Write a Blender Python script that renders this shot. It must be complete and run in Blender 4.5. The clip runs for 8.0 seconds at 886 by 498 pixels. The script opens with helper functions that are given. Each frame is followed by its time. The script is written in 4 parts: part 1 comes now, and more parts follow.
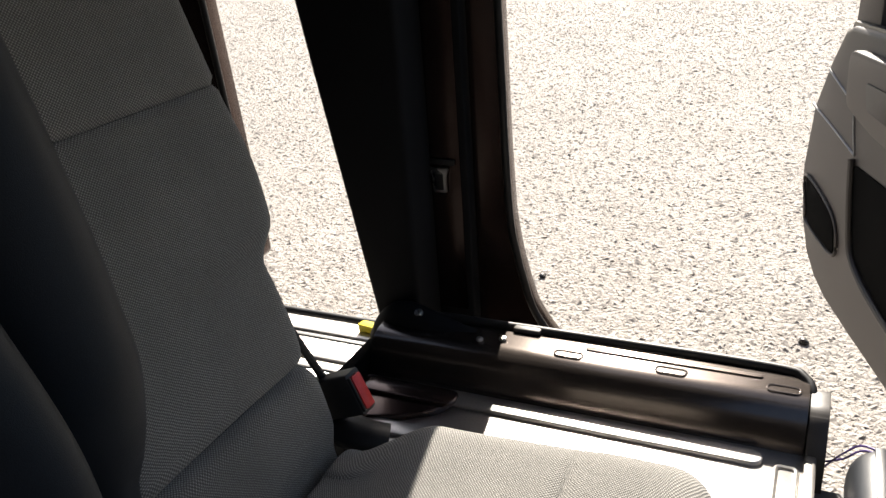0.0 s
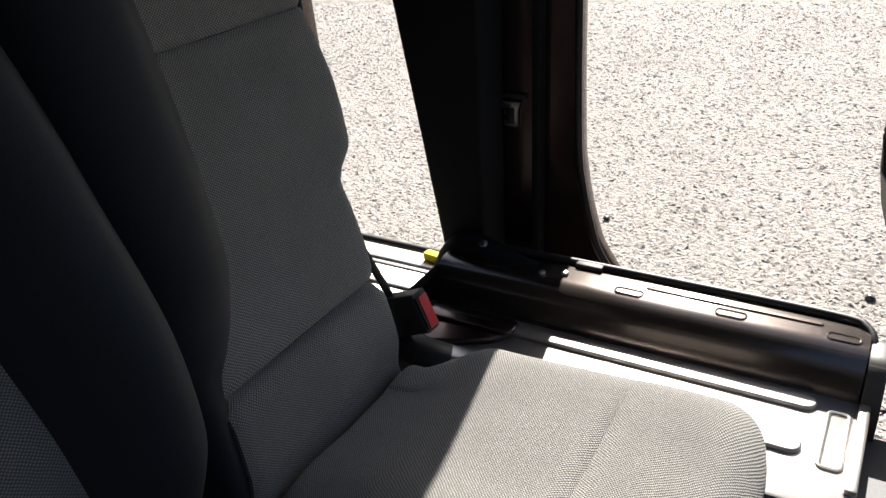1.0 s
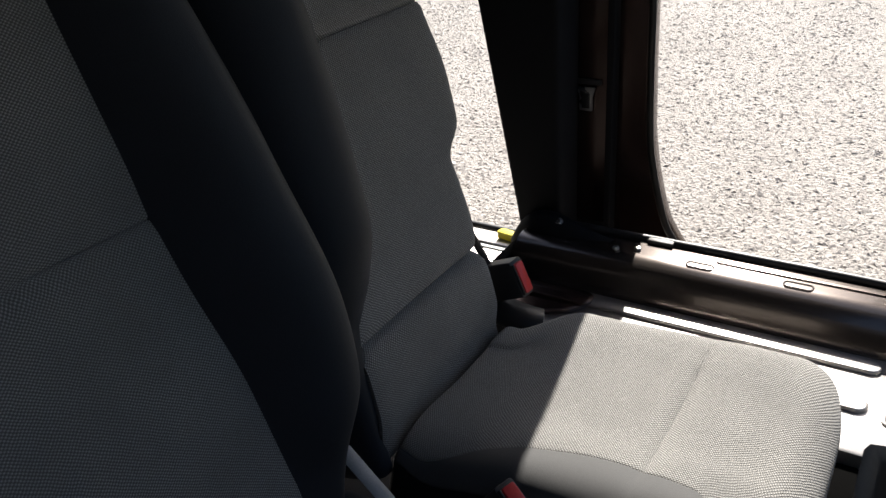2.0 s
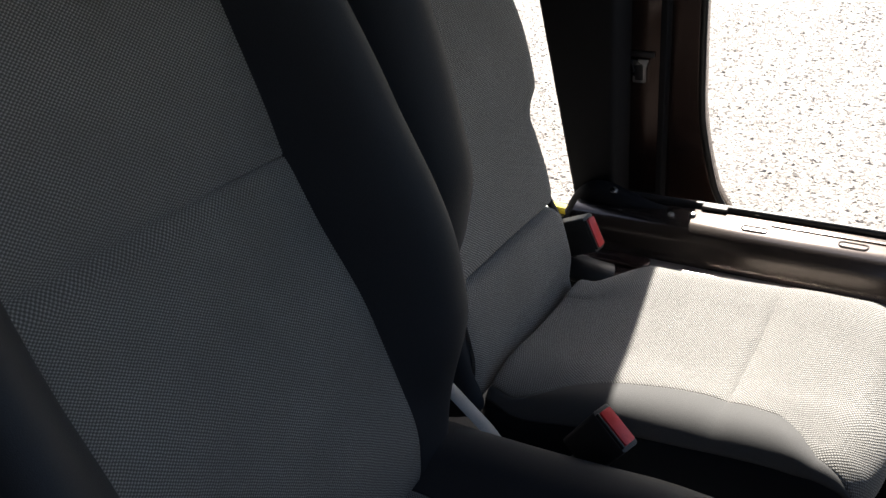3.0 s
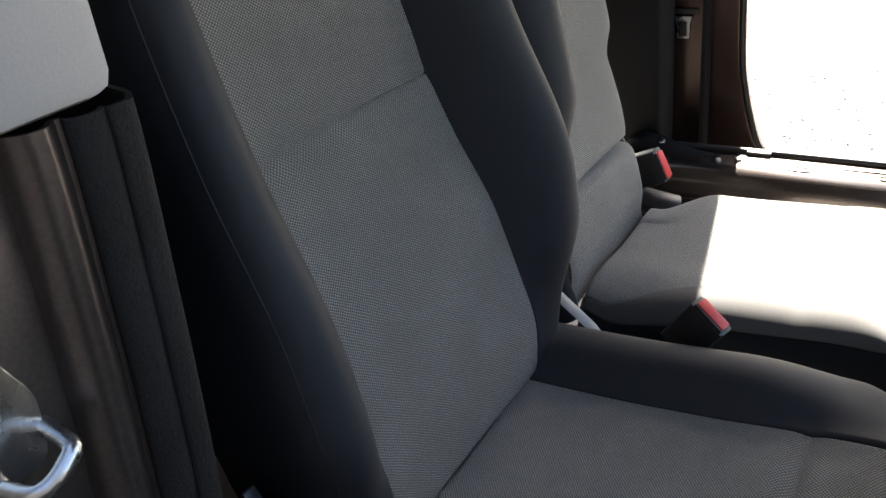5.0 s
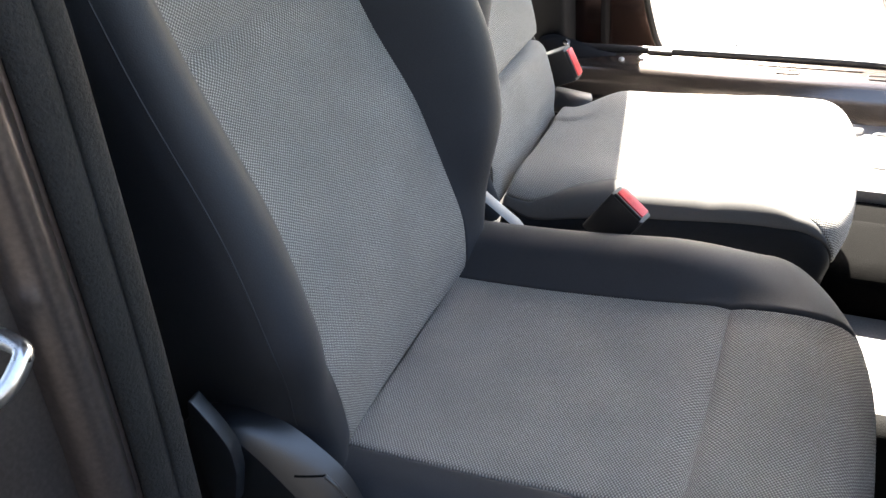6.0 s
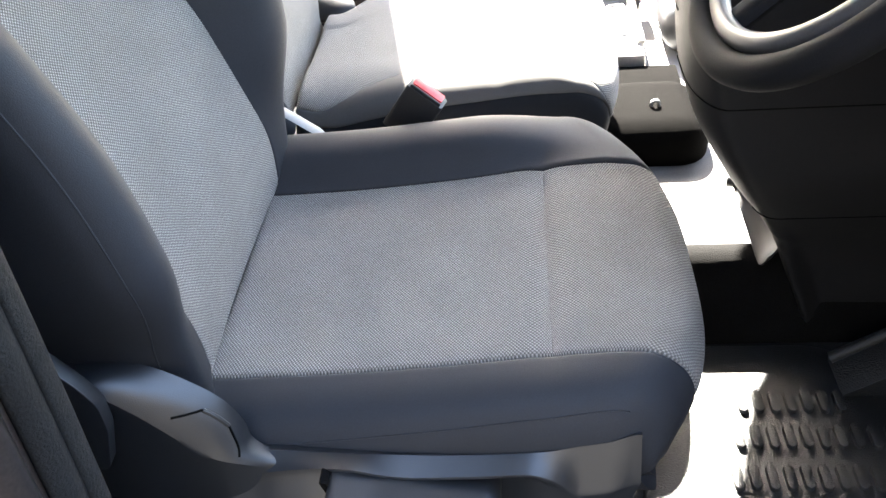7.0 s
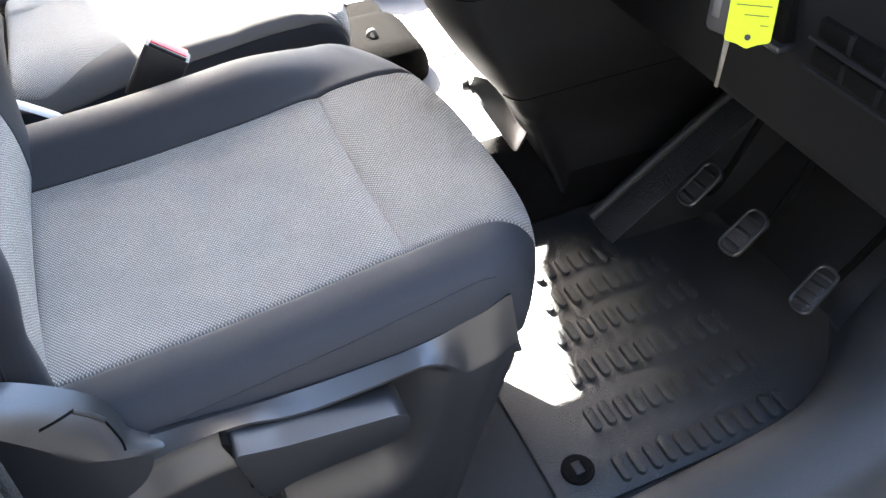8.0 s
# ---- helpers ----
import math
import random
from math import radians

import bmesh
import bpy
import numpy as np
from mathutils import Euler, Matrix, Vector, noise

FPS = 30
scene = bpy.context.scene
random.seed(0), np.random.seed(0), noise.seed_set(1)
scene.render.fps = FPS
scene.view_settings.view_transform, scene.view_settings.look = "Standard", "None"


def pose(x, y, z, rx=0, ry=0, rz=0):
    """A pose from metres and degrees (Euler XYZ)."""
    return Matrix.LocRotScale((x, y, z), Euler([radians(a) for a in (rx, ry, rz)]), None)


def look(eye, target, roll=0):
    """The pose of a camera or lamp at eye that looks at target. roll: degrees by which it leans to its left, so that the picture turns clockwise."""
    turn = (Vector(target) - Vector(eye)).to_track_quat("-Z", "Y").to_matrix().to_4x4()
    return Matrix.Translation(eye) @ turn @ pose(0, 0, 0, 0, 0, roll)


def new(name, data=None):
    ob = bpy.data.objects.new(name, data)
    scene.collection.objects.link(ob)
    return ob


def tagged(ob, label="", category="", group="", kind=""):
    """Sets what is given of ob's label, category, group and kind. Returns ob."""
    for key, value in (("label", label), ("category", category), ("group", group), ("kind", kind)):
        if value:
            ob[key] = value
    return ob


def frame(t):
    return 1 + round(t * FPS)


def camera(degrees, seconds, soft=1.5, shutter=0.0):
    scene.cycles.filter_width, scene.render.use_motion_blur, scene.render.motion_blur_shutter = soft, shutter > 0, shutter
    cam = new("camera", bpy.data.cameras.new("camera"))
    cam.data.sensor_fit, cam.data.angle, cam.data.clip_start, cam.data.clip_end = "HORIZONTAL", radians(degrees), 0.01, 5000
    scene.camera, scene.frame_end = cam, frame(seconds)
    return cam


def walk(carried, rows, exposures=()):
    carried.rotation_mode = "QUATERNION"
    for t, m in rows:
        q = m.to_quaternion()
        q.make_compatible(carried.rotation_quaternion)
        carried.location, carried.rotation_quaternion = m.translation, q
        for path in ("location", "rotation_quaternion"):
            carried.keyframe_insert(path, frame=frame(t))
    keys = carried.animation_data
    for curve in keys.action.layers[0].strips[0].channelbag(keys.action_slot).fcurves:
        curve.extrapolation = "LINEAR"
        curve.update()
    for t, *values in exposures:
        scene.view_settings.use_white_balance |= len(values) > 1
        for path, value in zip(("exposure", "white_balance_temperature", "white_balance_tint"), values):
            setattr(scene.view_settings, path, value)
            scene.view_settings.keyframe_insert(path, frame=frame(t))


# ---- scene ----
cam = camera(55.4, 8.0)
PATH = [
    (0, (0.531, -0.123, 1.447), (-0.253, 1.531, 0.641), -4.0),
    (0.5, (0.527, -0.137, 1.441), (-0.332, 1.413, 0.515), -3.2),
    (1, (0.54, -0.163, 1.446), (-0.354, 1.369, 0.521), -3.1),
    (1.5, (0.537, -0.195, 1.446), (-0.373, 1.326, 0.518), -3.2),
    (2, (0.523, -0.308, 1.481), (-0.444, 1.168, 0.54), -4.3),
    (2.2, (0.495, -0.36, 1.495), (-0.497, 1.099, 0.553), -4.7),
    (3.3, (0.485, -0.449, 1.449), (-0.516, 1.01, 0.517), -6.3),
    (3.5, (0.505, -0.464, 1.456), (-0.503, 0.991, 0.525), -7.1),
    (4, (0.508, -0.488, 1.438), (-0.493, 0.968, 0.5), -6.4),
    (4.5, (0.475, -0.566, 1.427), (-0.53, 0.886, 0.488), -6.5),
    (4.7, (0.451, -0.61, 1.434), (-0.557, 0.839, 0.493), -6.7),
    (5.8, (0.427, -0.668, 1.418), (-0.411, 0.826, 0.387), -7.1),
    (6.0, (0.413, -0.671, 1.412), (-0.346, 0.799, 0.287), -6.6),
    (6.2, (0.420, -0.668, 1.407), (-0.290, 0.760, 0.200), -7.2),
    (6.5, (0.416, -0.676, 1.401), (-0.168, 0.775, 0.154), -7.1),
    (7, (0.337, -0.715, 1.378), (0.135, 0.802, 0.09), -6.4),
    (7.5, (0.243, -0.739, 1.367), (0.415, 0.742, 0.034), -5.5),
    (8, (0.186, -0.741, 1.333), (0.684, 0.635, -0.03), -4.1),
]
walk(cam, [(t, look(eye, target, roll)) for t, eye, target, roll in PATH],
     exposures=[(0.0, 1.55, 6950, 10), (1.0, 1.45, 6600, 10), (2.2, 1.4, 6550, 10), (3.3, 2.25, 6800, 10), (4.7, 3.1, 7000, 10), (5.8, 4.4, 7100, 10), (6.5, 5.1, 7050, 10), (7.0, 5.45, 7000, 10), (7.5, 5.65, 6950, 10), (8.0, 5.85, 6850, 10)])

# ---- light: a high sun through the passenger's doorway, and the sky ----
SUN_TO = Vector((-0.195, 0.98, 0.82)).normalized()
sun = new("sun", bpy.data.lights.new("sun", "SUN"))
sun.data.energy, sun.data.angle, sun.data.color = 5.0, radians(0.53), (1.0, 0.965, 0.91)
sun.matrix_world = look((0, 0, 20), Vector((0, 0, 20)) - SUN_TO)
world = bpy.data.worlds.new("sky")
scene.world = world
world.use_nodes = True
sky = world.node_tree.nodes.new("ShaderNodeTexSky")
sky.sky_type, sky.sun_disc, sky.dust_density = "NISHITA", False, 2.0
sky.sun_elevation = math.asin(SUN_TO.z)
sky.sun_rotation = math.atan2(SUN_TO.x, SUN_TO.y)
bg = world.node_tree.nodes["Background"]
bg.inputs["Strength"].default_value = 0.06
world.node_tree.links.new(sky.outputs[0], bg.inputs[0])


# ---- materials ----
def surface(name, dark, light, rough=0.6, metal=0.0, grain=60.0, patch=4.0, bump=0.15, depth=0.001, spec=0.5, coat=0.0):
    """A node material: two tones mixed by fine grain and broad patches, with a fine relief."""
    m = bpy.data.materials.new(name)
    m.use_nodes = True
    n, l = m.node_tree.nodes, m.node_tree.links
    b = n["Principled BSDF"]
    co = n.new("ShaderNodeTexCoord")
    fine, broad = n.new("ShaderNodeTexNoise"), n.new("ShaderNodeTexNoise")
    fine.inputs["Scale"].default_value, fine.inputs["Detail"].default_value = grain, 5
    broad.inputs["Scale"].default_value, broad.inputs["Detail"].default_value = patch, 4
    l.new(co.outputs["Object"], fine.inputs["Vector"]), l.new(co.outputs["Object"], broad.inputs["Vector"])
    add = n.new("ShaderNodeMath")
    add.operation = "ADD"
    l.new(fine.outputs["Fac"], add.inputs[0]), l.new(broad.outputs["Fac"], add.inputs[1])
    ramp = n.new("ShaderNodeMapRange")
    ramp.inputs["From Min"].default_value, ramp.inputs["From Max"].default_value = 0.7, 1.3
    l.new(add.outputs[0], ramp.inputs["Value"])
    mix = n.new("ShaderNodeMix")
    mix.data_type = "RGBA"
    mix.inputs["A"].default_value, mix.inputs["B"].default_value = (*dark, 1), (*light, 1)
    l.new(ramp.outputs[0], mix.inputs["Factor"]), l.new(mix.outputs["Result"], b.inputs["Base Color"])
    rr = n.new("ShaderNodeMapRange")
    rr.inputs["To Min"].default_value, rr.inputs["To Max"].default_value = max(0.02, rough * 0.82), min(1, rough * 1.18)
    l.new(broad.outputs["Fac"], rr.inputs["Value"]), l.new(rr.outputs[0], b.inputs["Roughness"])
    b.inputs["Metallic"].default_value, b.inputs["Specular IOR Level"].default_value = metal, spec
    b.inputs["Coat Weight"].default_value, b.inputs["Coat Roughness"].default_value = coat, 0.12
    bu = n.new("ShaderNodeBump")
    bu.inputs["Strength"].default_value, bu.inputs["Distance"].default_value = bump, depth
    l.new(fine.outputs["Fac"], bu.inputs["Height"]), l.new(bu.outputs[0], b.inputs["Normal"])
    return m


def woven(name, dark, light, pitch=0.0035, bump=0.9):
    """Seat cloth: staggered stitches on the panel's own u and v, in metres."""
    m = surface(name, dark, light, rough=0.9, grain=500, patch=9, spec=0.25)
    n, l = m.node_tree.nodes, m.node_tree.links
    b = n["Principled BSDF"]
    uv = n.new("ShaderNodeUVMap")
    sep = n.new("ShaderNodeSeparateXYZ")
    drift = n.new("ShaderNodeTexNoise")
    drift.inputs["Scale"].default_value, drift.inputs["Detail"].default_value = 70.0, 2
    sway = n.new("ShaderNodeVectorMath")
    sway.operation = "MULTIPLY_ADD"
    sway.inputs[1].default_value = (0.0022, 0.0022, 0.0)
    l.new(uv.outputs[0], drift.inputs["Vector"])
    l.new(drift.outputs["Color"], sway.inputs[0]), l.new(uv.outputs[0], sway.inputs[2])
    l.new(sway.outputs[0], sep.inputs[0])
    waves = []
    for axis, stretch in (("X", 1.0), ("Y", 1.25)):
        mul, cs = n.new("ShaderNodeMath"), n.new("ShaderNodeMath")
        mul.operation, cs.operation = "MULTIPLY", "COSINE"
        mul.inputs[1].default_value = 2 * math.pi / (pitch * stretch)
        l.new(sep.outputs[axis], mul.inputs[0]), l.new(mul.outputs[0], cs.inputs[0])
        waves.append(cs)
    prod = n.new("ShaderNodeMath")
    prod.operation = "MULTIPLY"
    l.new(waves[0].outputs[0], prod.inputs[0]), l.new(waves[1].outputs[0], prod.inputs[1])
    fac = n.new("ShaderNodeMapRange")
    fac.inputs["From Min"].default_value, fac.inputs["From Max"].default_value = -0.3, 0.75
    l.new(prod.outputs[0], fac.inputs["Value"])
    old = [k for k in l if k.to_socket == b.inputs["Base Color"]][0].from_socket
    mix = n.new("ShaderNodeMix")
    mix.data_type = "RGBA"
    mix.inputs["A"].default_value = (dark[0] * 0.48, dark[1] * 0.48, dark[2] * 0.48, 1)
    l.new(fac.outputs[0], mix.inputs["Factor"]), l.new(old, mix.inputs["B"])
    l.new(mix.outputs["Result"], b.inputs["Base Color"])
    bu = n.new("ShaderNodeBump")
    bu.inputs["Strength"].default_value, bu.inputs["Distance"].default_value = bump, 0.0012
    l.new(fac.outputs[0], bu.inputs["Height"]), l.new(bu.outputs[0], b.inputs["Normal"])
    b.inputs["Sheen Weight"].default_value = 0.15
    return m


CLOTH = woven("grey_woven_seat_cloth", (0.275, 0.265, 0.247), (0.456, 0.439, 0.411))
KNIT = surface("charcoal_knit_bolster_cloth", (0.0178, 0.0198, 0.0242), (0.0285, 0.0318, 0.0385), rough=0.65, grain=900, patch=7, bump=0.3, depth=0.0006, spec=0.32)
SKIRT = surface("black_skirt_cloth", (0.007, 0.0074, 0.0085), (0.0125, 0.0132, 0.015), rough=0.85, grain=900, patch=7, bump=0.3, depth=0.0006, spec=0.15)
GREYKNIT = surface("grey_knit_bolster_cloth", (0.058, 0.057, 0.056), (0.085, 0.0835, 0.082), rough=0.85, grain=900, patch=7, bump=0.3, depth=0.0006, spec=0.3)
DASH = surface("dark_dashboard_plastic", (0.0055, 0.0057, 0.0066), (0.011, 0.0114, 0.013), rough=0.75, grain=900, patch=5, bump=0.35, depth=0.0005, spec=0.12)
CONSOLE = surface("charcoal_console_plastic", (0.008, 0.0082, 0.0092), (0.0155, 0.016, 0.0175), rough=0.6, grain=900, patch=6, bump=0.35, depth=0.0005, spec=0.22)
TRIM = surface("grained_charcoal_plastic", (0.008, 0.0093, 0.0118), (0.0135, 0.0157, 0.0196), rough=0.4, grain=900, patch=6, bump=0.35, depth=0.0005, spec=1.0)
BLACK = surface("black_plastic", (0.008, 0.008, 0.009), (0.018, 0.018, 0.02), rough=0.45, grain=500, patch=8, bump=0.2, depth=0.0005)
RUBBER = surface("black_rubber", (0.006, 0.006, 0.006), (0.015, 0.015, 0.0155), rough=0.36, grain=400, patch=12, bump=0.5, depth=0.0008)
MATRUBBER = surface("ribbed_mat_rubber", (0.010, 0.0112, 0.0122), (0.024, 0.0262, 0.0282), rough=0.45, grain=380, patch=18, bump=0.9, depth=0.0016)
SILLTRIM = surface("matt_grey_sill_plastic", (0.024, 0.0268, 0.030), (0.038, 0.042, 0.047), rough=0.62, grain=700, patch=7, bump=0.4, depth=0.0006, spec=0.35)
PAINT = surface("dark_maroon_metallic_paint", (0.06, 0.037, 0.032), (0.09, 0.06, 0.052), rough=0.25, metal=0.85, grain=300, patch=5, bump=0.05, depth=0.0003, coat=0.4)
# Copy of the van's paint, lightened to put sunlight into the sill's colour.
SILLPAINT = surface("sun_lightened_sill_paint", (0.10, 0.083, 0.075), (0.15, 0.126, 0.112), rough=0.24, metal=0.88, grain=260, patch=6, bump=0.05, depth=0.0003, coat=0.3)
# Van paint again, its base lightened to carry the sun's glare.
FLOORPAINT = surface("glare_lightened_floor_paint", (0.46, 0.44, 0.42), (0.57, 0.54, 0.515), rough=0.32, metal=0.88, grain=220, patch=7, bump=0.08, depth=0.0004)
FLOORCLOTH = surface("grey_vinyl_floor", (0.10, 0.10, 0.10), (0.15, 0.15, 0.15), rough=0.7, grain=300, patch=9, bump=0.3, depth=0.001)
# Black felt, used also to paint the shade of recesses, gaps and slits.
NAP = surface("black_felt_and_recess_shade", (0.004, 0.004, 0.004), (0.009, 0.009, 0.009), rough=1.0, grain=600, patch=12, bump=0.8, depth=0.002, spec=0.03)
# Darker than any carpet: the shade over hump and lower deck is in the colour.
SHADEFELT = surface("shade_darkened_felt", (0.0014, 0.00135, 0.0013), (0.0027, 0.0026, 0.0025), rough=0.95, grain=700, patch=14, bump=0.9, depth=0.002, spec=0.02)
CARPET = surface("dark_grey_carpet", (0.014, 0.0147, 0.016), (0.03, 0.031, 0.033), rough=0.95, grain=700, patch=10, bump=0.9, depth=0.003)
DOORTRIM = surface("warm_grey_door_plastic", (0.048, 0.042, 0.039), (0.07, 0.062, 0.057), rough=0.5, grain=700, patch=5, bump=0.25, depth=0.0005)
# Unseen lining, made dark to reduce the light filling the cab.
HEADLINER = surface("fill_cutting_headlining", (0.075, 0.075, 0.078), (0.10, 0.10, 0.104), rough=0.95, grain=600, patch=5, bump=0.4)
LIGHTTRIM = surface("pale_grey_pillar_plastic", (0.34, 0.34, 0.34), (0.40, 0.40, 0.40), rough=0.5, grain=500, patch=5)
RED = surface("red_release_button", (0.62, 0.028, 0.028), (0.75, 0.045, 0.045), rough=0.35, grain=200, patch=20)
STEEL = surface("bright_steel", (0.5, 0.5, 0.5), (0.65, 0.65, 0.65), rough=0.28, metal=1.0, grain=300, patch=20)
YELLOW = surface("yellow_plastic", (0.6, 0.5, 0.01), (0.75, 0.62, 0.02), rough=0.5, grain=200, patch=20)
TAGYELLOW = surface("fluorescent_yellow_tag", (0.55, 0.66, 0.0), (0.62, 0.73, 0.01), rough=0.5, grain=200, patch=20)
INK = surface("dark_ink", (0.1, 0.1, 0.02), (0.14, 0.14, 0.03), rough=0.7)
STRAP = surface("pale_grey_strap", (0.24, 0.24, 0.235), (0.32, 0.32, 0.315), rough=0.55, grain=500, patch=20)
GRAVEL = surface("pale_crushed_limestone", (0.25, 0.224, 0.20), (0.40, 0.366, 0.332), rough=0.95, grain=60, patch=0.9, bump=1.0, depth=0.02)


JAMB = surface("dark_aubergine_jamb_paint", (0.085, 0.072, 0.069), (0.125, 0.107, 0.102), rough=0.36, metal=0.8, grain=300, patch=5, bump=0.05, depth=0.0003, coat=0.3)
WEATHERSTRIP = surface("dusty_flocked_rubber", (0.0045, 0.0048, 0.005), (0.014, 0.0146, 0.0152), rough=0.85, grain=420, patch=16, bump=0.9, depth=0.0015, spec=0.3)
# Dark tone for the added strip that swallows ground bounce.
BOUNCECUT = surface("bounce_absorbing_ground", (0.018, 0.018, 0.019), (0.032, 0.032, 0.033), rough=0.9, grain=90, patch=1.2, bump=0.8, depth=0.006)


# ---- mesh helpers ----
def thing(name, at, label, category, group="", kind=""):
    ob = new(name)
    ob.empty_display_size = 0.05
    ob.matrix_world = Matrix.Translation(at)
    return tagged(ob, label, category, group, kind)


def link_mesh(name, me, material, parent=None, label=""):
    ob = new(name, me)
    me.materials.append(material)
    if parent is not None:
        bpy.context.view_layer.update()
        ob.parent = parent
        ob.matrix_parent_inverse = parent.matrix_world.inverted()
    return tagged(ob, label)


def part(name, bm, material, parent=None, label="", smooth=True):
    me = bpy.data.meshes.new(name)
    bmesh.ops.recalc_face_normals(bm, faces=bm.faces)
    bm.to_mesh(me)
    bm.free()
    if smooth:
        me.shade_smooth()
        me.set_sharp_from_angle(angle=radians(38))
    return link_mesh(name, me, material, parent, label)


def put(bm, m):
    bmesh.ops.transform(bm, matrix=m, verts=bm.verts)
    return bm


def box(x0, x1, y0, y1, z0, z1, r=0.004, seg=2):
    bm = bmesh.new()
    bmesh.ops.create_cube(bm, size=1)
    bmesh.ops.transform(bm, matrix=Matrix.LocRotScale(((x0 + x1) / 2, (y0 + y1) / 2, (z0 + z1) / 2), None, (x1 - x0, y1 - y0, z1 - z0)), verts=bm.verts)
    if r:
        bmesh.ops.bevel(bm, geom=bm.edges[:], offset=r, segments=seg, affect="EDGES", profile=0.5)
    return bm


def prism(points, depth, m=None, r=0.004, seg=2):
    """A polygon in x and y, raised by depth along z, with rounded edges, then set at the pose m."""
    bm = bmesh.new()
    vs = [bm.verts.new((x, y, 0)) for x, y in points]
    f = bm.faces.new(vs)
    top = bmesh.ops.extrude_face_region(bm, geom=[f])["geom"]
    bmesh.ops.translate(bm, vec=(0, 0, depth), verts=[v for v in top if isinstance(v, bmesh.types.BMVert)])
    bmesh.ops.recalc_face_normals(bm, faces=bm.faces)
    if r:
        bmesh.ops.bevel(bm, geom=bm.edges[:], offset=r, segments=seg, affect="EDGES", profile=0.5, clamp_overlap=True)
    if m is not None:
        put(bm, m)
    return bm


XZ = Matrix(((1, 0, 0, 0), (0, 0, 1, 0), (0, 1, 0, 0), (0, 0, 0, 1)))  # plan x, y to world x, z; depth to +y
YZ = Matrix(((0, 0, 1, 0), (1, 0, 0, 0), (0, 1, 0, 0), (0, 0, 0, 1)))  # plan x, y to world y, z; depth to +x


def rounded(points, r=0.02, n=5):
    """The polygon with its corners rounded."""
    out, k = [], len(points)
    for i in range(k):
        p, a, b = (Vector(points[j % k]) for j in (i, i - 1, i + 1))
        u, v = a - p, b - p
        c = min(r, u.length * 0.45, v.length * 0.45)
        s, e = p + u.normalized() * c, p + v.normalized() * c
        out += [tuple((1 - t) ** 2 * s + 2 * t * (1 - t) * p + t * t * e) for t in (j / n for j in range(n + 1))]
    return out


def spline(points, n=40, closed=False):
    """Smooth points along a Catmull-Rom curve."""
    pts = [Vector(p) for p in points]
    k, out = len(pts), []
    spans = k if closed else k - 1
    for i in range(spans):
        if closed:
            p0, p1, p2, p3 = (pts[(i + j) % k] for j in (-1, 0, 1, 2))
        else:
            p0, p1, p2, p3 = pts[max(i - 1, 0)], pts[i], pts[i + 1], pts[min(i + 2, k - 1)]
        steps = max(2, n // spans)
        for j in range(steps):
            t = j / steps
            out.append(0.5 * (2 * p1 + (p2 - p0) * t + (2 * p0 - 5 * p1 + 4 * p2 - p3) * t * t + (3 * p1 - p0 - 3 * p2 + p3) * t ** 3))
    if not closed:
        out.append(pts[-1])
    return out


def tube(points, r, sides=10, closed=False, flat=1.0):
    """A round bar along points; flat squeezes its section."""
    bm = bmesh.new()
    rings, k = [], len(points)
    up = Vector((0, 0, 1))
    for i, p in enumerate(points):
        a, b = points[(i - 1) % k if closed else max(i - 1, 0)], points[(i + 1) % k if closed else min(i + 1, k - 1)]
        d = (Vector(b) - Vector(a)).normalized()
        s = d.cross(up)
        s = s.normalized() if s.length > 1e-3 else Vector((1, 0, 0))
        w = s.cross(d)
        rings.append([bm.verts.new(Vector(p) + r * (math.cos(q) * s + flat * math.sin(q) * w)) for q in (2 * math.pi * j / sides for j in range(sides))])
    for i in range(k if closed else k - 1):
        a, b = rings[i], rings[(i + 1) % k]
        for j in range(sides):
            bm.faces.new((a[j], a[(j + 1) % sides], b[(j + 1) % sides], b[j]))
    if not closed:
        bm.faces.new(rings[0]), bm.faces.new(rings[-1])
    return bm


def disc(center, axis, r, h, sides=24, bevel=0.0015):
    bm = bmesh.new()
    bmesh.ops.create_cone(bm, cap_ends=True, segments=sides, radius1=r, radius2=r, depth=h)
    if bevel:
        bmesh.ops.bevel(bm, geom=bm.edges[:], offset=bevel, segments=1, affect="EDGES")
    q = Vector(axis).to_track_quat("Z", "Y").to_matrix().to_4x4()
    return put(bm, Matrix.Translation(center) @ q)


def ease(a, b, t):
    t = np.clip((t - a) / (b - a), 0, 1)
    return t * t * (3 - 2 * t)


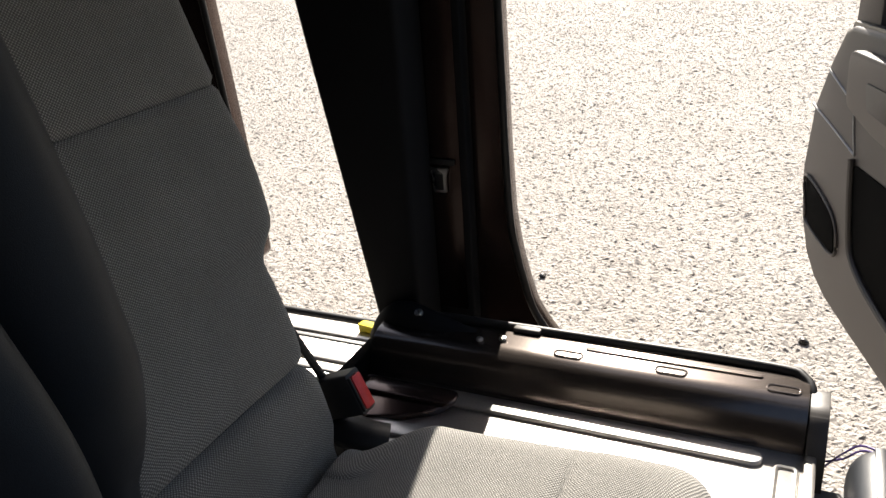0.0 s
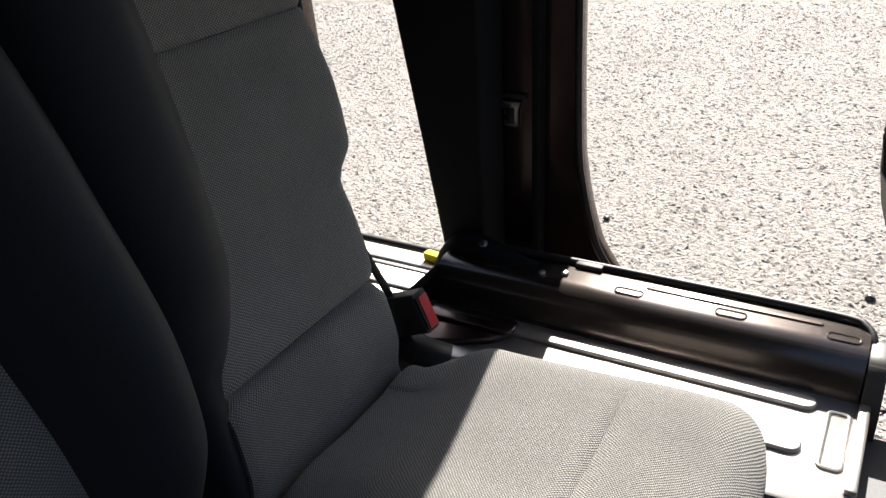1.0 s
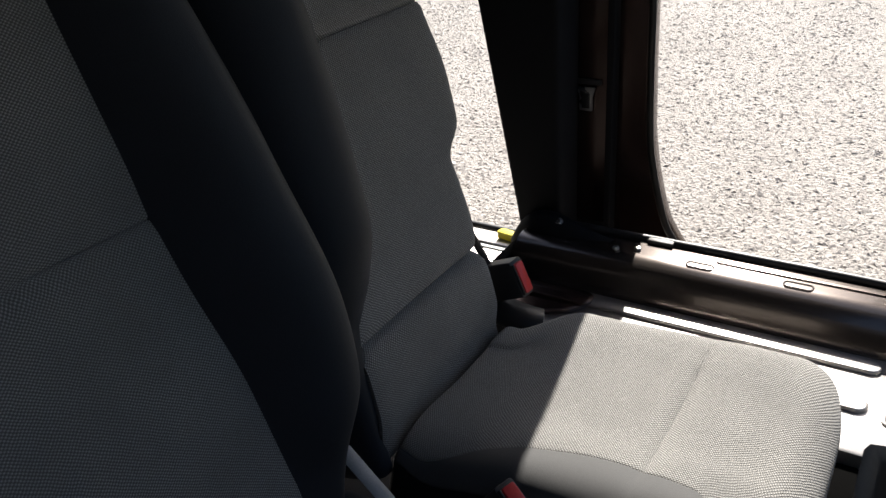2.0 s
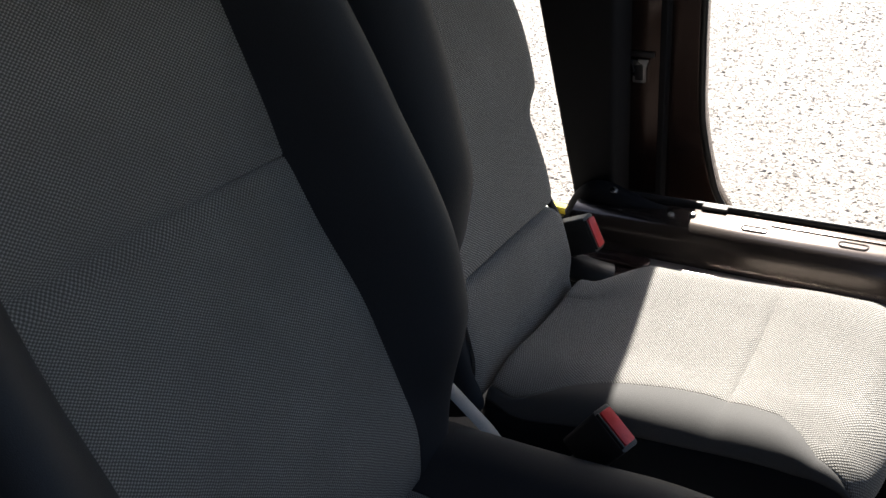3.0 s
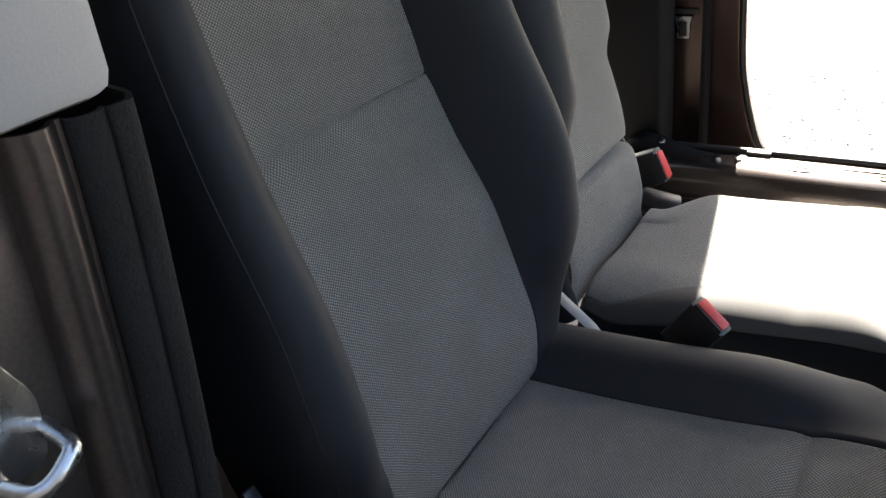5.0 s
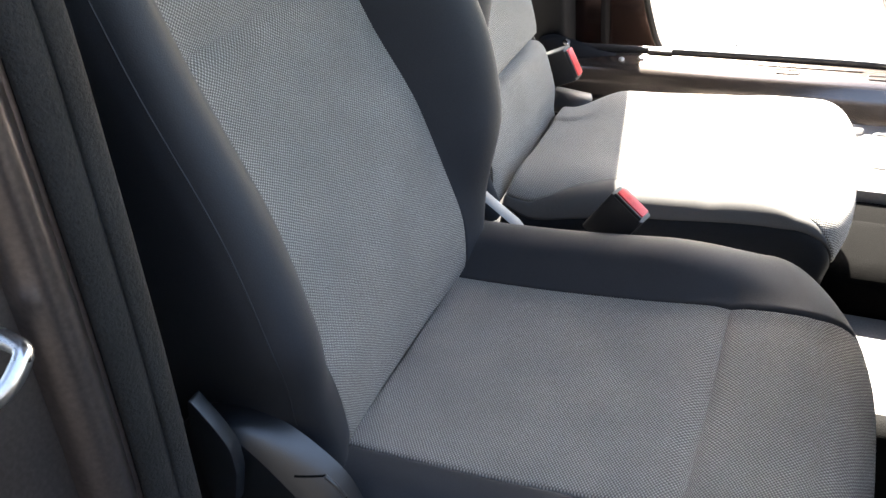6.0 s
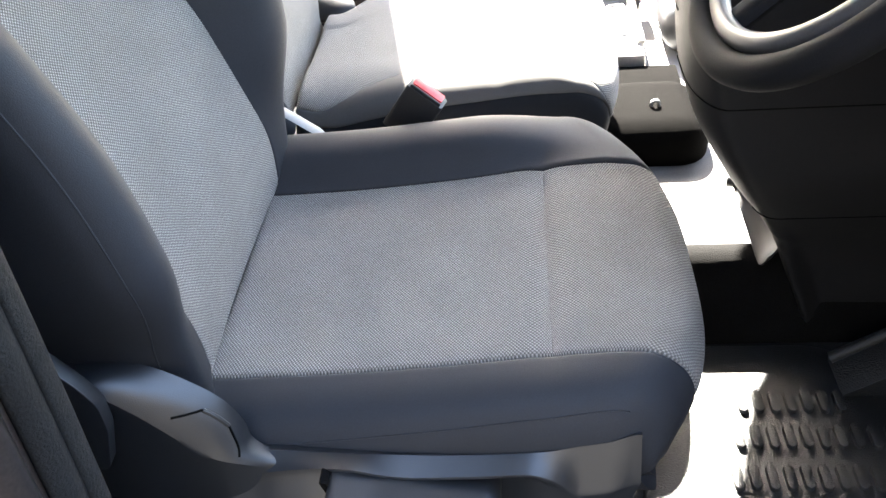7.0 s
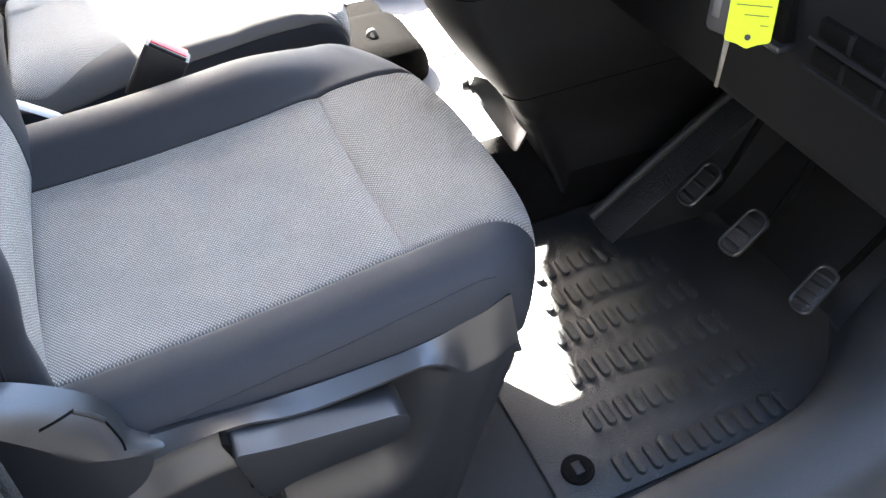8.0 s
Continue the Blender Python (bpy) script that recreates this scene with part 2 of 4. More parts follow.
def panel(name, P, material, parent, label="", thick=0.015, seam=(0.006, 0.006, 0.006, 0.006), flip=False, drop=1.0, sharp=60):
    """A padded sheet from a grid of points: edges rolled in at the seams, a back, sides, and u, v in metres."""
    P = np.array(P, float)
    nu, nv = P.shape[:2]
    du, dv = np.gradient(P, axis=0), np.gradient(P, axis=1)
    N = np.cross(du, dv)
    N /= np.linalg.norm(N, axis=2, keepdims=True) + 1e-9
    if flip:
        N = -N
    u = np.concatenate([np.zeros((1, nv)), np.cumsum(np.linalg.norm(np.diff(P, axis=0), axis=2), axis=0)])
    v = np.concatenate([np.zeros((nu, 1)), np.cumsum(np.linalg.norm(np.diff(P, axis=1), axis=2), axis=1)], axis=1)
    um, vm = u[:, nv // 2][:, None] + 0 * v, v[nu // 2][None, :] + 0 * u
    off = np.zeros((nu, nv))
    for dist, r in ((u, seam[0]), (u[-1:] - u, seam[1]), (v, seam[2]), (v[:, -1:] - v, seam[3])):
        if r:
            q = np.clip(1 - dist / r, 0, 1)
            off = np.maximum(off, drop * r * (1 - np.sqrt(np.clip(1 - q * q, 0, 1))))
    T = P + 0
    B = P - N * (thick - np.minimum(off, thick * 0.8)[..., None])
    verts = np.concatenate([T.reshape(-1, 3), B.reshape(-1, 3)])
    idx = np.arange(nu * nv).reshape(nu, nv)
    q = np.stack([idx[:-1, :-1], idx[1:, :-1], idx[1:, 1:], idx[:-1, 1:]], -1).reshape(-1, 4)
    back = q[:, ::-1] + nu * nv
    rim = np.concatenate([idx[:, 0], idx[-1, 1:], idx[::-1, -1][1:], idx[0, ::-1][1:-1]])
    nxt = np.roll(rim, -1)
    sides = np.stack([rim, nxt, nxt + nu * nv, rim + nu * nv], -1)[:, ::-1]
    faces = np.concatenate([q, back, sides])
    if flip:
        faces = faces[:, ::-1]
    me = bpy.data.meshes.new(name)
    me.from_pydata(verts.tolist(), [], faces.tolist())
    layer = me.uv_layers.new(name="cloth")
    uv = np.stack([np.tile(um.ravel(), 2), np.tile(vm.ravel(), 2)], -1)
    layer.data.foreach_set("uv", uv[faces.ravel()].ravel().astype(np.float32))
    me.shade_smooth()
    me.set_sharp_from_angle(angle=radians(sharp))
    return link_mesh(name, me, material, parent, label)


def lattice(fn, us, vs):
    return np.array([[fn(u, v) for v in vs] for u in us])


def span(a, b, n, edge=0.0):
    """Steps from a to b, closer together at both ends."""
    t = np.linspace(0, 1, n)
    return a + (b - a) * (0.5 - 0.5 * np.cos(math.pi * t)) if edge else a + (b - a) * t


# ---- the ground ----
ground = tagged(part("ground", box(-300, 300, -300, 300, -0.3, 0.0, r=0), GRAVEL, smooth=False), "pale crushed stone yard in full sun", "ground", kind="structure")

# Unseen strip on the driver's side, added to cut light bounced from the ground.
bounce_strip = tagged(part("pavement", box(-9, 9, -2.44, -0.62, 0.0, 0.012, r=0.004), BOUNCECUT), "unseen dark ground strip, added to cut bounce light", "pavement", kind="structure")


def gravel_layer(count, small, large, seed):
    """Loose chips, thinning out with the distance from the van."""
    rng = np.random.default_rng(seed)
    octa = np.array([(1, 0, 0), (-1, 0, 0), (0, 1, 0), (0, -1, 0), (0, 0, 1), (0, 0, -1)], float)
    tri = np.array([(0, 2, 4), (2, 1, 4), (1, 3, 4), (3, 0, 4), (2, 0, 5), (1, 2, 5), (3, 1, 5), (0, 3, 5)])
    y = 1.42 + 14 * rng.uniform(0, 1, count) ** 1.7
    x = rng.uniform(-1, 1, count) * (1.3 + 0.5 * y) - 0.35 * y + 0.3
    r = (small + (large - small) * rng.random(count) ** 2.2) * (0.8 + 0.06 * y)
    V = octa[None] * r[:, None, None] * rng.uniform(0.6, 1.25, (count, 6, 1)) + rng.normal(0, 0.2, (count, 6, 3)) * r[:, None, None]
    a = rng.uniform(0, 6.28, count)
    c, s = np.cos(a)[:, None], np.sin(a)[:, None]
    X, Y = V[..., 0] * c - V[..., 1] * s, V[..., 0] * s + V[..., 1] * c
    V = np.stack([X + x[:, None], Y + y[:, None], V[..., 2] * 0.36 + (r * 0.06)[:, None]], -1)
    F = tri[None] + (np.arange(count) * 6)[:, None, None]
    me = bpy.data.meshes.new("gravel")
    me.from_pydata(V.reshape(-1, 3).tolist(), [], F.reshape(-1, 3).tolist())
    return me


STONE = surface("loose_limestone_chips", (0.27, 0.244, 0.219), (0.43, 0.398, 0.366), rough=0.9, grain=30, patch=3, bump=0.4, depth=0.004)
isle = STONE.node_tree.nodes.new("ShaderNodeNewGeometry")
hue = STONE.node_tree.nodes.new("ShaderNodeHueSaturation")
span_value = STONE.node_tree.nodes.new("ShaderNodeMapRange")
span_value.inputs["To Min"].default_value, span_value.inputs["To Max"].default_value = 0.84, 1.12
STONE.node_tree.links.new(isle.outputs["Random Per Island"], span_value.inputs["Value"])
STONE.node_tree.links.new(span_value.outputs[0], hue.inputs["Value"])
base_in = STONE.node_tree.nodes["Principled BSDF"].inputs["Base Color"]
STONE.node_tree.links.new(base_in.links[0].from_socket, hue.inputs["Color"])
STONE.node_tree.links.new(hue.outputs[0], base_in)
gravel = tagged(link_mesh("gravel", gravel_layer(210000, 0.0050, 0.017, 5), STONE), "loose pale limestone chips on the yard", "gravel", kind="stuff")
dark_stones = [(0.56, 2.47, 0.016), (-0.39, 2.7, 0.014), (0.95, 3.1, 0.015)]
for sx, sy, sr in dark_stones:
    bm = bmesh.new()
    bmesh.ops.create_icosphere(bm, subdivisions=2, radius=sr)
    for v in bm.verts:
        v.co *= 0.8 + 0.4 * noise.random()
        v.co.z *= 0.7
    tagged(part("stone", put(bm, Matrix.Translation((sx, sy, sr * 0.5))), RUBBER), "small dark stone lying on pale gravel", "stone", "dark stones on the yard")


# ---- the van's floor, sills, pillars and shell ----
FLOOR_Z, DECK_Z, SILL_Z = 0.40, 0.555, 0.63
floor = tagged(part("floor", box(-0.28, 1.25, -0.33, 1.104, 0.36, FLOOR_Z, r=0), CARPET, smooth=False), "dark grey carpeted cab floor", "floor", kind="structure")
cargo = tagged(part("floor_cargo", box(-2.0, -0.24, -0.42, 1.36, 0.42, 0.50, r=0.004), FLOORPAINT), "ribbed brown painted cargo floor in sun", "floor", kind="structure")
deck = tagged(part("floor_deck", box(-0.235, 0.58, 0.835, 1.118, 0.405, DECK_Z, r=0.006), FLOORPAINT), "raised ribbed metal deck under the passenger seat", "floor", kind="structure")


def stadium(x0, x1, y, half, z, h):
    n = 8
    pts = [(x1 - half + half * math.cos(a), y + half * math.sin(a)) for a in (-math.pi / 2 + math.pi * i / n for i in range(n + 1))]
    pts += [(x0 + half - half * math.cos(a), y - half * math.sin(a)) for a in (-math.pi / 2 + math.pi * i / n for i in range(n + 1))]
    return prism(pts, h, Matrix.Translation((0, 0, z)), r=min(h * 0.8, half * 0.5), seg=3)


for x0, x1, y in ((-0.19, 0.507, 1.072), (-0.19, 0.50, 0.955), ):
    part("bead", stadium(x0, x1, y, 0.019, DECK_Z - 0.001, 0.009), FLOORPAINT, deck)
def ring(x0, x1, y0, y1, z, r, w):
    """A low rounded lip round a pressed panel."""
    return tube([Vector((x, y, z)) for x, y in rounded([(x0, y0), (x1, y0), (x1, y1), (x0, y1)], r, 6)], w, 8, True)


part("plate_lip", ring(0.526, 0.557, 0.925, 1.066, DECK_Z, 0.010, 0.0045), FLOORPAINT, deck)
# Lower deck blackened to look shaded.
part("lower_deck", box(-0.235, 0.64, 0.70, 0.832, 0.405, 0.535, r=0.006), SHADEFELT, deck)
part("under_deck", box(-0.235, 0.42, 0.30, 0.698, 0.405, DECK_Z, r=0.006), BLACK, deck)
for y in (1.328, 1.227, 1.102, 0.97):
    part("bead", stadium(-1.6, -0.30, y, 0.03, 0.499, 0.007), FLOORPAINT, cargo)

# Black strips laid on the floor paint the shade in its grooves.
for y0, y1 in ((1.280, 1.293), (1.162, 1.174), (1.035, 1.046)):
    part("groove", box(-1.6, -0.33, y0, y1, 0.499, 0.503, r=0.001), BLACK, cargo)
part("door_rail", tube([(-1.6, 1.374, 0.503), (-0.9, 1.374, 0.503), (-0.33, 1.374, 0.503)], 0.011, 10), BLACK, cargo)

sill_profile = rounded([(1.105, 0.40), (1.105, 0.552), (1.111, 0.575), (1.122, 0.600), (1.138, 0.620), (1.162, SILL_Z), (1.237, SILL_Z), (1.25, 0.60), (1.262, 0.50), (1.29, 0.32), (1.12, 0.32)], 0.03, 8)
sill = tagged(part("sill_passenger", prism(sill_profile, 0.80, Matrix.Translation((-0.235, 0, 0)) @ YZ, r=0.004), SILLPAINT), "brown metallic painted door sill, colour lightened for the sun", "door sill", kind="structure")
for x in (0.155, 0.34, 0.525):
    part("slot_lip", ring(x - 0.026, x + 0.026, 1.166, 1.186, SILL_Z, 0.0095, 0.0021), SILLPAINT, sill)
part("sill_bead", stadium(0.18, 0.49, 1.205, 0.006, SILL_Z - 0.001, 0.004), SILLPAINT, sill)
part("door_seal", tube(spline([(-0.2, 1.241, 0.631), (0.2, 1.241, 0.633), (0.5, 1.238, 0.633), (0.555, 1.223, 0.629), (0.57, 1.19, 0.61), (0.573, 1.14, 0.55), (0.575, 1.12, 0.42)], 40), 0.009), BLACK, sill)

pillar = thing("pillar_passenger", (-0.2, 1.3, 0.5), "dark maroon painted door pillar with black belt trim", "pillar", kind="structure")
outline = [(-0.25, 1.75), (-0.25, 0.40), (0.078, 0.40), (0.072, 0.52), (0.042, 0.56), (0.018, 0.60), (0.0, 0.66), (-0.014, 0.72), (-0.026, 0.80), (-0.032, 0.95), (-0.035, 1.15), (-0.045, 1.75)]
part("post", prism(outline, 0.055, Matrix.Translation((0, 1.385, 0)) @ XZ, r=0.012, seg=3), PAINT, pillar)
part("belt_trim", box(-0.225, -0.10, 1.345, 1.384, 0.50, 1.7, r=0.006), DASH, pillar)
part("rear_trim", prism([(-0.455, 1.7), (-0.362, 1.12), (-0.255, 0.50), (-0.175, 0.50), (-0.175, 1.7)], 0.11, Matrix.Translation((0, 1.233, 0)) @ XZ, r=0.012, seg=3), DASH, pillar)
part("edge_seal", tube(spline([(0.073, 1.383, 0.515), (0.043, 1.38, 0.562), (0.019, 1.38, 0.603), (0.001, 1.38, 0.663), (-0.013, 1.38, 0.723), (-0.025, 1.38, 0.80), (-0.031, 1.38, 0.95), (-0.034, 1.38, 1.15), (-0.044, 1.38, 1.7)], 48), 0.008), RUBBER, pillar)
foot = spline([(-0.262, 1.235, 0.56), (-0.235, 1.225, 0.607), (-0.20, 1.215, 0.632), (-0.15, 1.212, 0.622), (-0.09, 1.21, 0.603), (-0.02, 1.205, 0.595)], 30)
part("foot_cover", tube(foot, 0.034, 14), DASH, pillar, "black moulded cover at the pillar's foot")
# Bright steel discs imitate the small glints on the foot cover.
for q in (6, 17):
    part("bolt", disc(foot[q] + Vector((0.0, -0.014, 0.031)), (0, -0.4, 1), 0.010, 0.008, 6), STEEL, pillar)
part("bolt", disc((0.022, 1.19, SILL_Z + 0.003), (0, 0, 1), 0.008, 0.007, 6), STEEL, sill)
part("bolt", disc((-0.02, 1.175, SILL_Z + 0.003), (0, 0, 1), 0.0075, 0.007, 6), STEEL, sill)
part("seal_end", box(0.03, 0.085, 1.224, 1.244, SILL_Z, SILL_Z + 0.010, r=0.004), DOORTRIM, sill)
# Hump and its bead keep the dark paint to imitate the pillar's shade.
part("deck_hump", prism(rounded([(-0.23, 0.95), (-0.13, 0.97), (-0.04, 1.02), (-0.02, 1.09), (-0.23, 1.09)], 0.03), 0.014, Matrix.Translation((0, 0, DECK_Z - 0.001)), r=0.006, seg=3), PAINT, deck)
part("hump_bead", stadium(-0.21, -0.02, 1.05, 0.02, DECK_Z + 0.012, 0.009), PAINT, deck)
part("rear_lip", box(-0.262, -0.236, 0.80, 1.25, 0.503, 0.60, r=0.008), NAP, deck)
part("front_lip", box(0.566, 0.584, 0.88, 1.10, DECK_Z - 0.002, DECK_Z + 0.01, r=0.004), FLOORPAINT, deck)
part("end_cap", prism(rounded([(1.09, 0.42), (1.09, 0.56), (1.125, 0.605), (1.15, 0.622), (1.215, 0.622), (1.235, 0.58), (1.24, 0.42)], 0.02), 0.03, Matrix.Translation((0.567, 0, 0)) @ YZ, r=0.008), DOORTRIM, sill, "warm grey plastic end cap")

roof = tagged(part("roof", box(-2.0, 0.75, -0.40, 1.26, 1.72, 1.78, r=0.01), HEADLINER), "unseen cab roof, lining darkened to cut fill light", "ceiling", kind="structure")
wall_rear = tagged(part("wall_rear", box(-2.06, -2.0, -0.55, 1.40, 0.42, 1.72, r=0), PAINT), "dark rear doors of the van", "wall", kind="structure")
wall_side = tagged(part("wall_driver_side", box(-2.0, -0.262, -0.55, -0.49, 0.42, 1.72, r=0), TRIM), "dark side wall behind the driver", "wall", kind="structure")
wall_side2 = tagged(part("wall_passenger_side", box(-2.0, -1.3, 1.34, 1.40, 0.42, 1.72, r=0), PAINT), "dark side wall of the load bay", "wall", kind="structure")
# Unseen block, made this long to stop low sun crossing ahead of the cab.
bulk = tagged(part("wall_front", box(1.25, 2.1, -0.5, 1.3, 0.36, 1.1, r=0.02), BLACK), "unseen dark front end of the van, enlarged to block low sun", "wall", kind="structure")
header = tagged(part("trim_header", box(-0.42, 0.75, 1.20, 1.30, 1.612, 1.718, r=0.01), HEADLINER), "dark grey rail over the passenger doorway", "trim", kind="structure")
# Unseen sun blocker: its slanted edge is set to bound the mat's sun patch.
apillar = tagged(part("pillar_front", prism([(0.503, 1.265), (0.431, 1.335), (0.339, 1.48), (0.273, 1.61), (0.75, 1.61), (1.25, 1.265)], 0.07, Matrix.Translation((0, 1.145, 0)) @ XZ, r=0.01), DASH), "unseen windscreen pillar panel, shaped to edge the sun patch", "pillar", kind="structure")
# Unseen walls, near black, added to keep low light off the driver's side.
BLOCKERWALL = surface("light_blocking_wall", (0.006, 0.006, 0.0065), (0.010, 0.010, 0.011), rough=0.9, grain=30, patch=0.8, bump=0.5, depth=0.004)
blocker_wall = tagged(part("wall_blocker", box(-9, 9, -2.65, -2.45, 0.0, 3.3, r=0), BLOCKERWALL), "unseen dark wall, added to block low light", "wall", kind="structure")
# Second added wall, against the warm horizon glow behind the van.
blocker_end = tagged(part("wall_blocker_end", box(-4.7, -4.5, -2.448, -0.55, 0.0, 3.3, r=0), BLOCKERWALL), "unseen dark end wall, added to block horizon light", "wall", kind="structure")
# Black sheet added to hide the sunlit cargo floor and keep the gap dark.
partition = tagged(part("wall_gap_sheet", box(-0.33, -0.31, -0.488, 0.28, 0.502, 1.70, r=0), BLACK), "added black sheet darkening the gap behind the driver's seat", "wall", kind="structure")

sliding = thing("sliding_door", (-1.2, 1.45, 0.5), "dark red sliding side door, slid back", "door", kind="structure")
part("door_skin", prism(rounded([(-1.7, 0.54), (-0.70, 0.60), (-0.722, 0.9), (-0.78, 1.7), (-1.7, 1.7)], 0.03), 0.05, Matrix.Translation((0, 1.42, 0)) @ XZ, r=0.01), PAINT, sliding)
part("door_edge_seal", tube(spline([(-0.703, 1.42, 0.61), (-0.722, 1.42, 0.9), (-0.78, 1.42, 1.69)], 16), 0.008), RUBBER, sliding)


# ---- seats ----
def smooth_rows(rows, x):
    """A smooth curve through rows of (x, value)."""
    n = len(rows) - 1
    if x <= rows[0][0]:
        return rows[0][1]
    if x >= rows[n][0]:
        return rows[n][1]
    i = max(k for k in range(n) if rows[k][0] <= x)

    def slope(k):
        if k == 0 or k == n:
            return 0.0
        a = (rows[k][1] - rows[k - 1][1]) / (rows[k][0] - rows[k - 1][0])
        b = (rows[k + 1][1] - rows[k][1]) / (rows[k + 1][0] - rows[k][0])
        return 0.0 if a * b <= 0 else 2 * a * b / (a + b)
    w = rows[i + 1][0] - rows[i][0]
    t = (x - rows[i][0]) / w
    return ((1 + 2 * t) * (1 - t) ** 2 * rows[i][1] + t * (1 - t) ** 2 * w * slope(i)
            + t * t * (3 - 2 * t) * rows[i + 1][1] + t * t * (t - 1) * w * slope(i + 1))


def cushion_surface(cy, zs, section, front, corner, notch=None, crease=0.358):
    """Points of a seat cushion: a runs from the backrest over the front edge and down, b across."""
    ys, dz = [s[0] for s in section], [s[1] for s in section]
    k = np.linspace(0, 1, len(ys))
    skirt = min(dz)

    def at(a, b):
        y, d = smooth_section(k, ys, b), smooth_section(k, dz, b)
        xf = front - corner * abs(y / 0.25) ** 3.0
        if a <= 0.6:
            x, fall, reach = 0.358 * a / 0.6, 0.0, 0.0
        elif a <= 0.8:
            x, fall, reach = 0.358 + (xf - 0.358) * (a - 0.6) / 0.2, 0.0, 0.0
        else:
            x, q = xf, (a - 0.8) / 0.2
            th = min(q * 1.6, 1.0) * math.pi / 2
            low = 1 - min(1.0, max(0.0, d / skirt))
            reach, fall = 0.042 * math.sin(th) - 0.13 * max(0, q - 0.62), (0.045 * (1 - math.cos(th)) + 0.24 * max(0, q - 0.62)) * low
        d = d * (1 - float(ease(0.26, 0.45, x))) if d > 0 else d
        z = smooth_rows(zs, x) + d - fall - 0.011 * math.exp(-((x - crease) / 0.013) ** 2) * max(0.0, 1 - abs(y) / 0.2)
        yy = y
        if notch:
            yy = y - notch(x, y)
        return (x + reach, cy + yy, z)
    return at


def smooth_section(k, vals, b):
    """Catmull-Rom through evenly spaced values."""
    n = len(vals) - 1
    s = min(max(b, 0), 1) * n
    i = min(int(s), n - 1)
    t = s - i
    p0, p1, p2, p3 = vals[max(i - 1, 0)], vals[i], vals[i + 1], vals[min(i + 2, n)]
    return 0.5 * (2 * p1 + (p2 - p0) * t + (2 * p0 - 5 * p1 + 4 * p2 - p3) * t * t + (3 * p1 - p0 - 3 * p2 + p3) * t ** 3)


driver_seat = thing("driver_seat", (0.15, 0, FLOOR_Z), "charcoal cloth driver's seat with woven grey centre panels", "car seat")
D_Z = [(0.0, 0.735), (0.10, 0.738), (0.25, 0.75), (0.358, 0.763), (0.43, 0.768), (0.50, 0.758)]
D_SECTION = [(-0.205, -0.13), (-0.220, -0.085), (-0.227, -0.042), (-0.209, -0.007), (-0.166, 0.0), (-0.08, -0.006), (0.0, -0.008),
             (0.075, -0.006), (0.147, 0.0), (0.192, 0.034), (0.235, 0.026), (0.252, -0.04), (0.250, -0.13)]
surf = cushion_surface(0.0, D_Z, D_SECTION, 0.464, 0.085)
K = 1 / 12
panel("cushion_insert", lattice(surf, span(0, 0.6, 70, 1), span(4 * K, 8 * K, 60, 1)), CLOTH, driver_seat, "woven grey cushion centre", flip=True, seam=(0.014, 0.0025, 0.004, 0.004))
panel("cushion_front", lattice(surf, span(0.6, 1.0, 50), span(4 * K, 8 * K, 60, 1)), CLOTH, driver_seat, "woven grey cushion front", flip=True, seam=(0.0025, 0.006, 0.004, 0.004))
panel("cushion_bolster", lattice(surf, span(0, 1.0, 90), span(0, 4 * K, 44, 1)), KNIT, driver_seat, "plain charcoal side bolster", flip=True, seam=(0.006, 0.006, 0.006, 0.005))
panel("cushion_bolster", lattice(surf, span(0, 1.0, 90), span(8 * K, 1, 44, 1)), KNIT, driver_seat, "plain charcoal side bolster", flip=True, seam=(0.006, 0.006, 0.005, 0.006))


def back_surface(cy, base, lean, lumbar, bulge, half, out, wider):
    """Points of a backrest: a is the height along it in metres, b from one side to the other."""
    up, fw = Vector((-math.sin(lean), 0, math.cos(lean))), Vector((math.cos(lean), 0, math.sin(lean)))

    def at(h, b):
        # b: -2.4 .. 2.4; 1 is the insert's edge, 2 the bolster's outer edge, beyond it the side
        s, m = (1 if b >= 0 else -1), abs(b)
        w, o, g = smooth_rows(half, h), smooth_rows(out, h), smooth_rows(bulge, h)
        w += smooth_rows(wider, h) if b < 0 else 0.0
        o -= smooth_rows([(0.0, 0.018), (0.10, 0.016), (0.20, 0.006), (0.30, 0.0)], h) if b < 0 else 0.0
        d = smooth_rows(lumbar, h)
        if m <= 1:
            dip = math.exp(-((h - 0.428) / (0.034 if h > 0.428 else 0.012)) ** 2) * (1 - 0.75 * max(0.0, b))
            y, e = w * m, d - 0.006 * (1 - m * m) - 0.007 * dip
        elif m <= 2:
            t = m - 1
            q = max(0.0, (t - 0.65) / 0.35) * math.pi / 2
            y = w + (o - w) * (min(t, 0.65) / 0.65 * 0.8 + 0.2 * math.sin(q))
            e = d + (g - d) * math.sin(min(t / 0.65, 1.0) * math.pi / 2) - 0.03 * (1 - math.cos(q))
        else:
            t = (m - 2) / 0.4
            y, e = o - 0.012 * t, g - 0.03 - 0.15 * t
        p = Vector(base) + up * h + fw * e
        return (p.x, cy + s * y, p.z)
    return at


D_LEAN = radians(12.6)
D_LUMBAR = [(-0.02, -0.012), (0.0, 0.0), (0.03, 0.021), (0.10, 0.034), (0.24, 0.03), (0.36, 0.008), (0.43, 0.0), (0.8, -0.01)]
D_BULGE = [(-0.05, 0.01), (0, 0.02), (0.10, 0.048), (0.21, 0.095), (0.30, 0.105), (0.45, 0.085), (0.8, 0.05)]
D_HALF = [(-0.05, 0.16), (0, 0.162), (0.12, 0.168), (0.43, 0.155), (0.8, 0.14)]
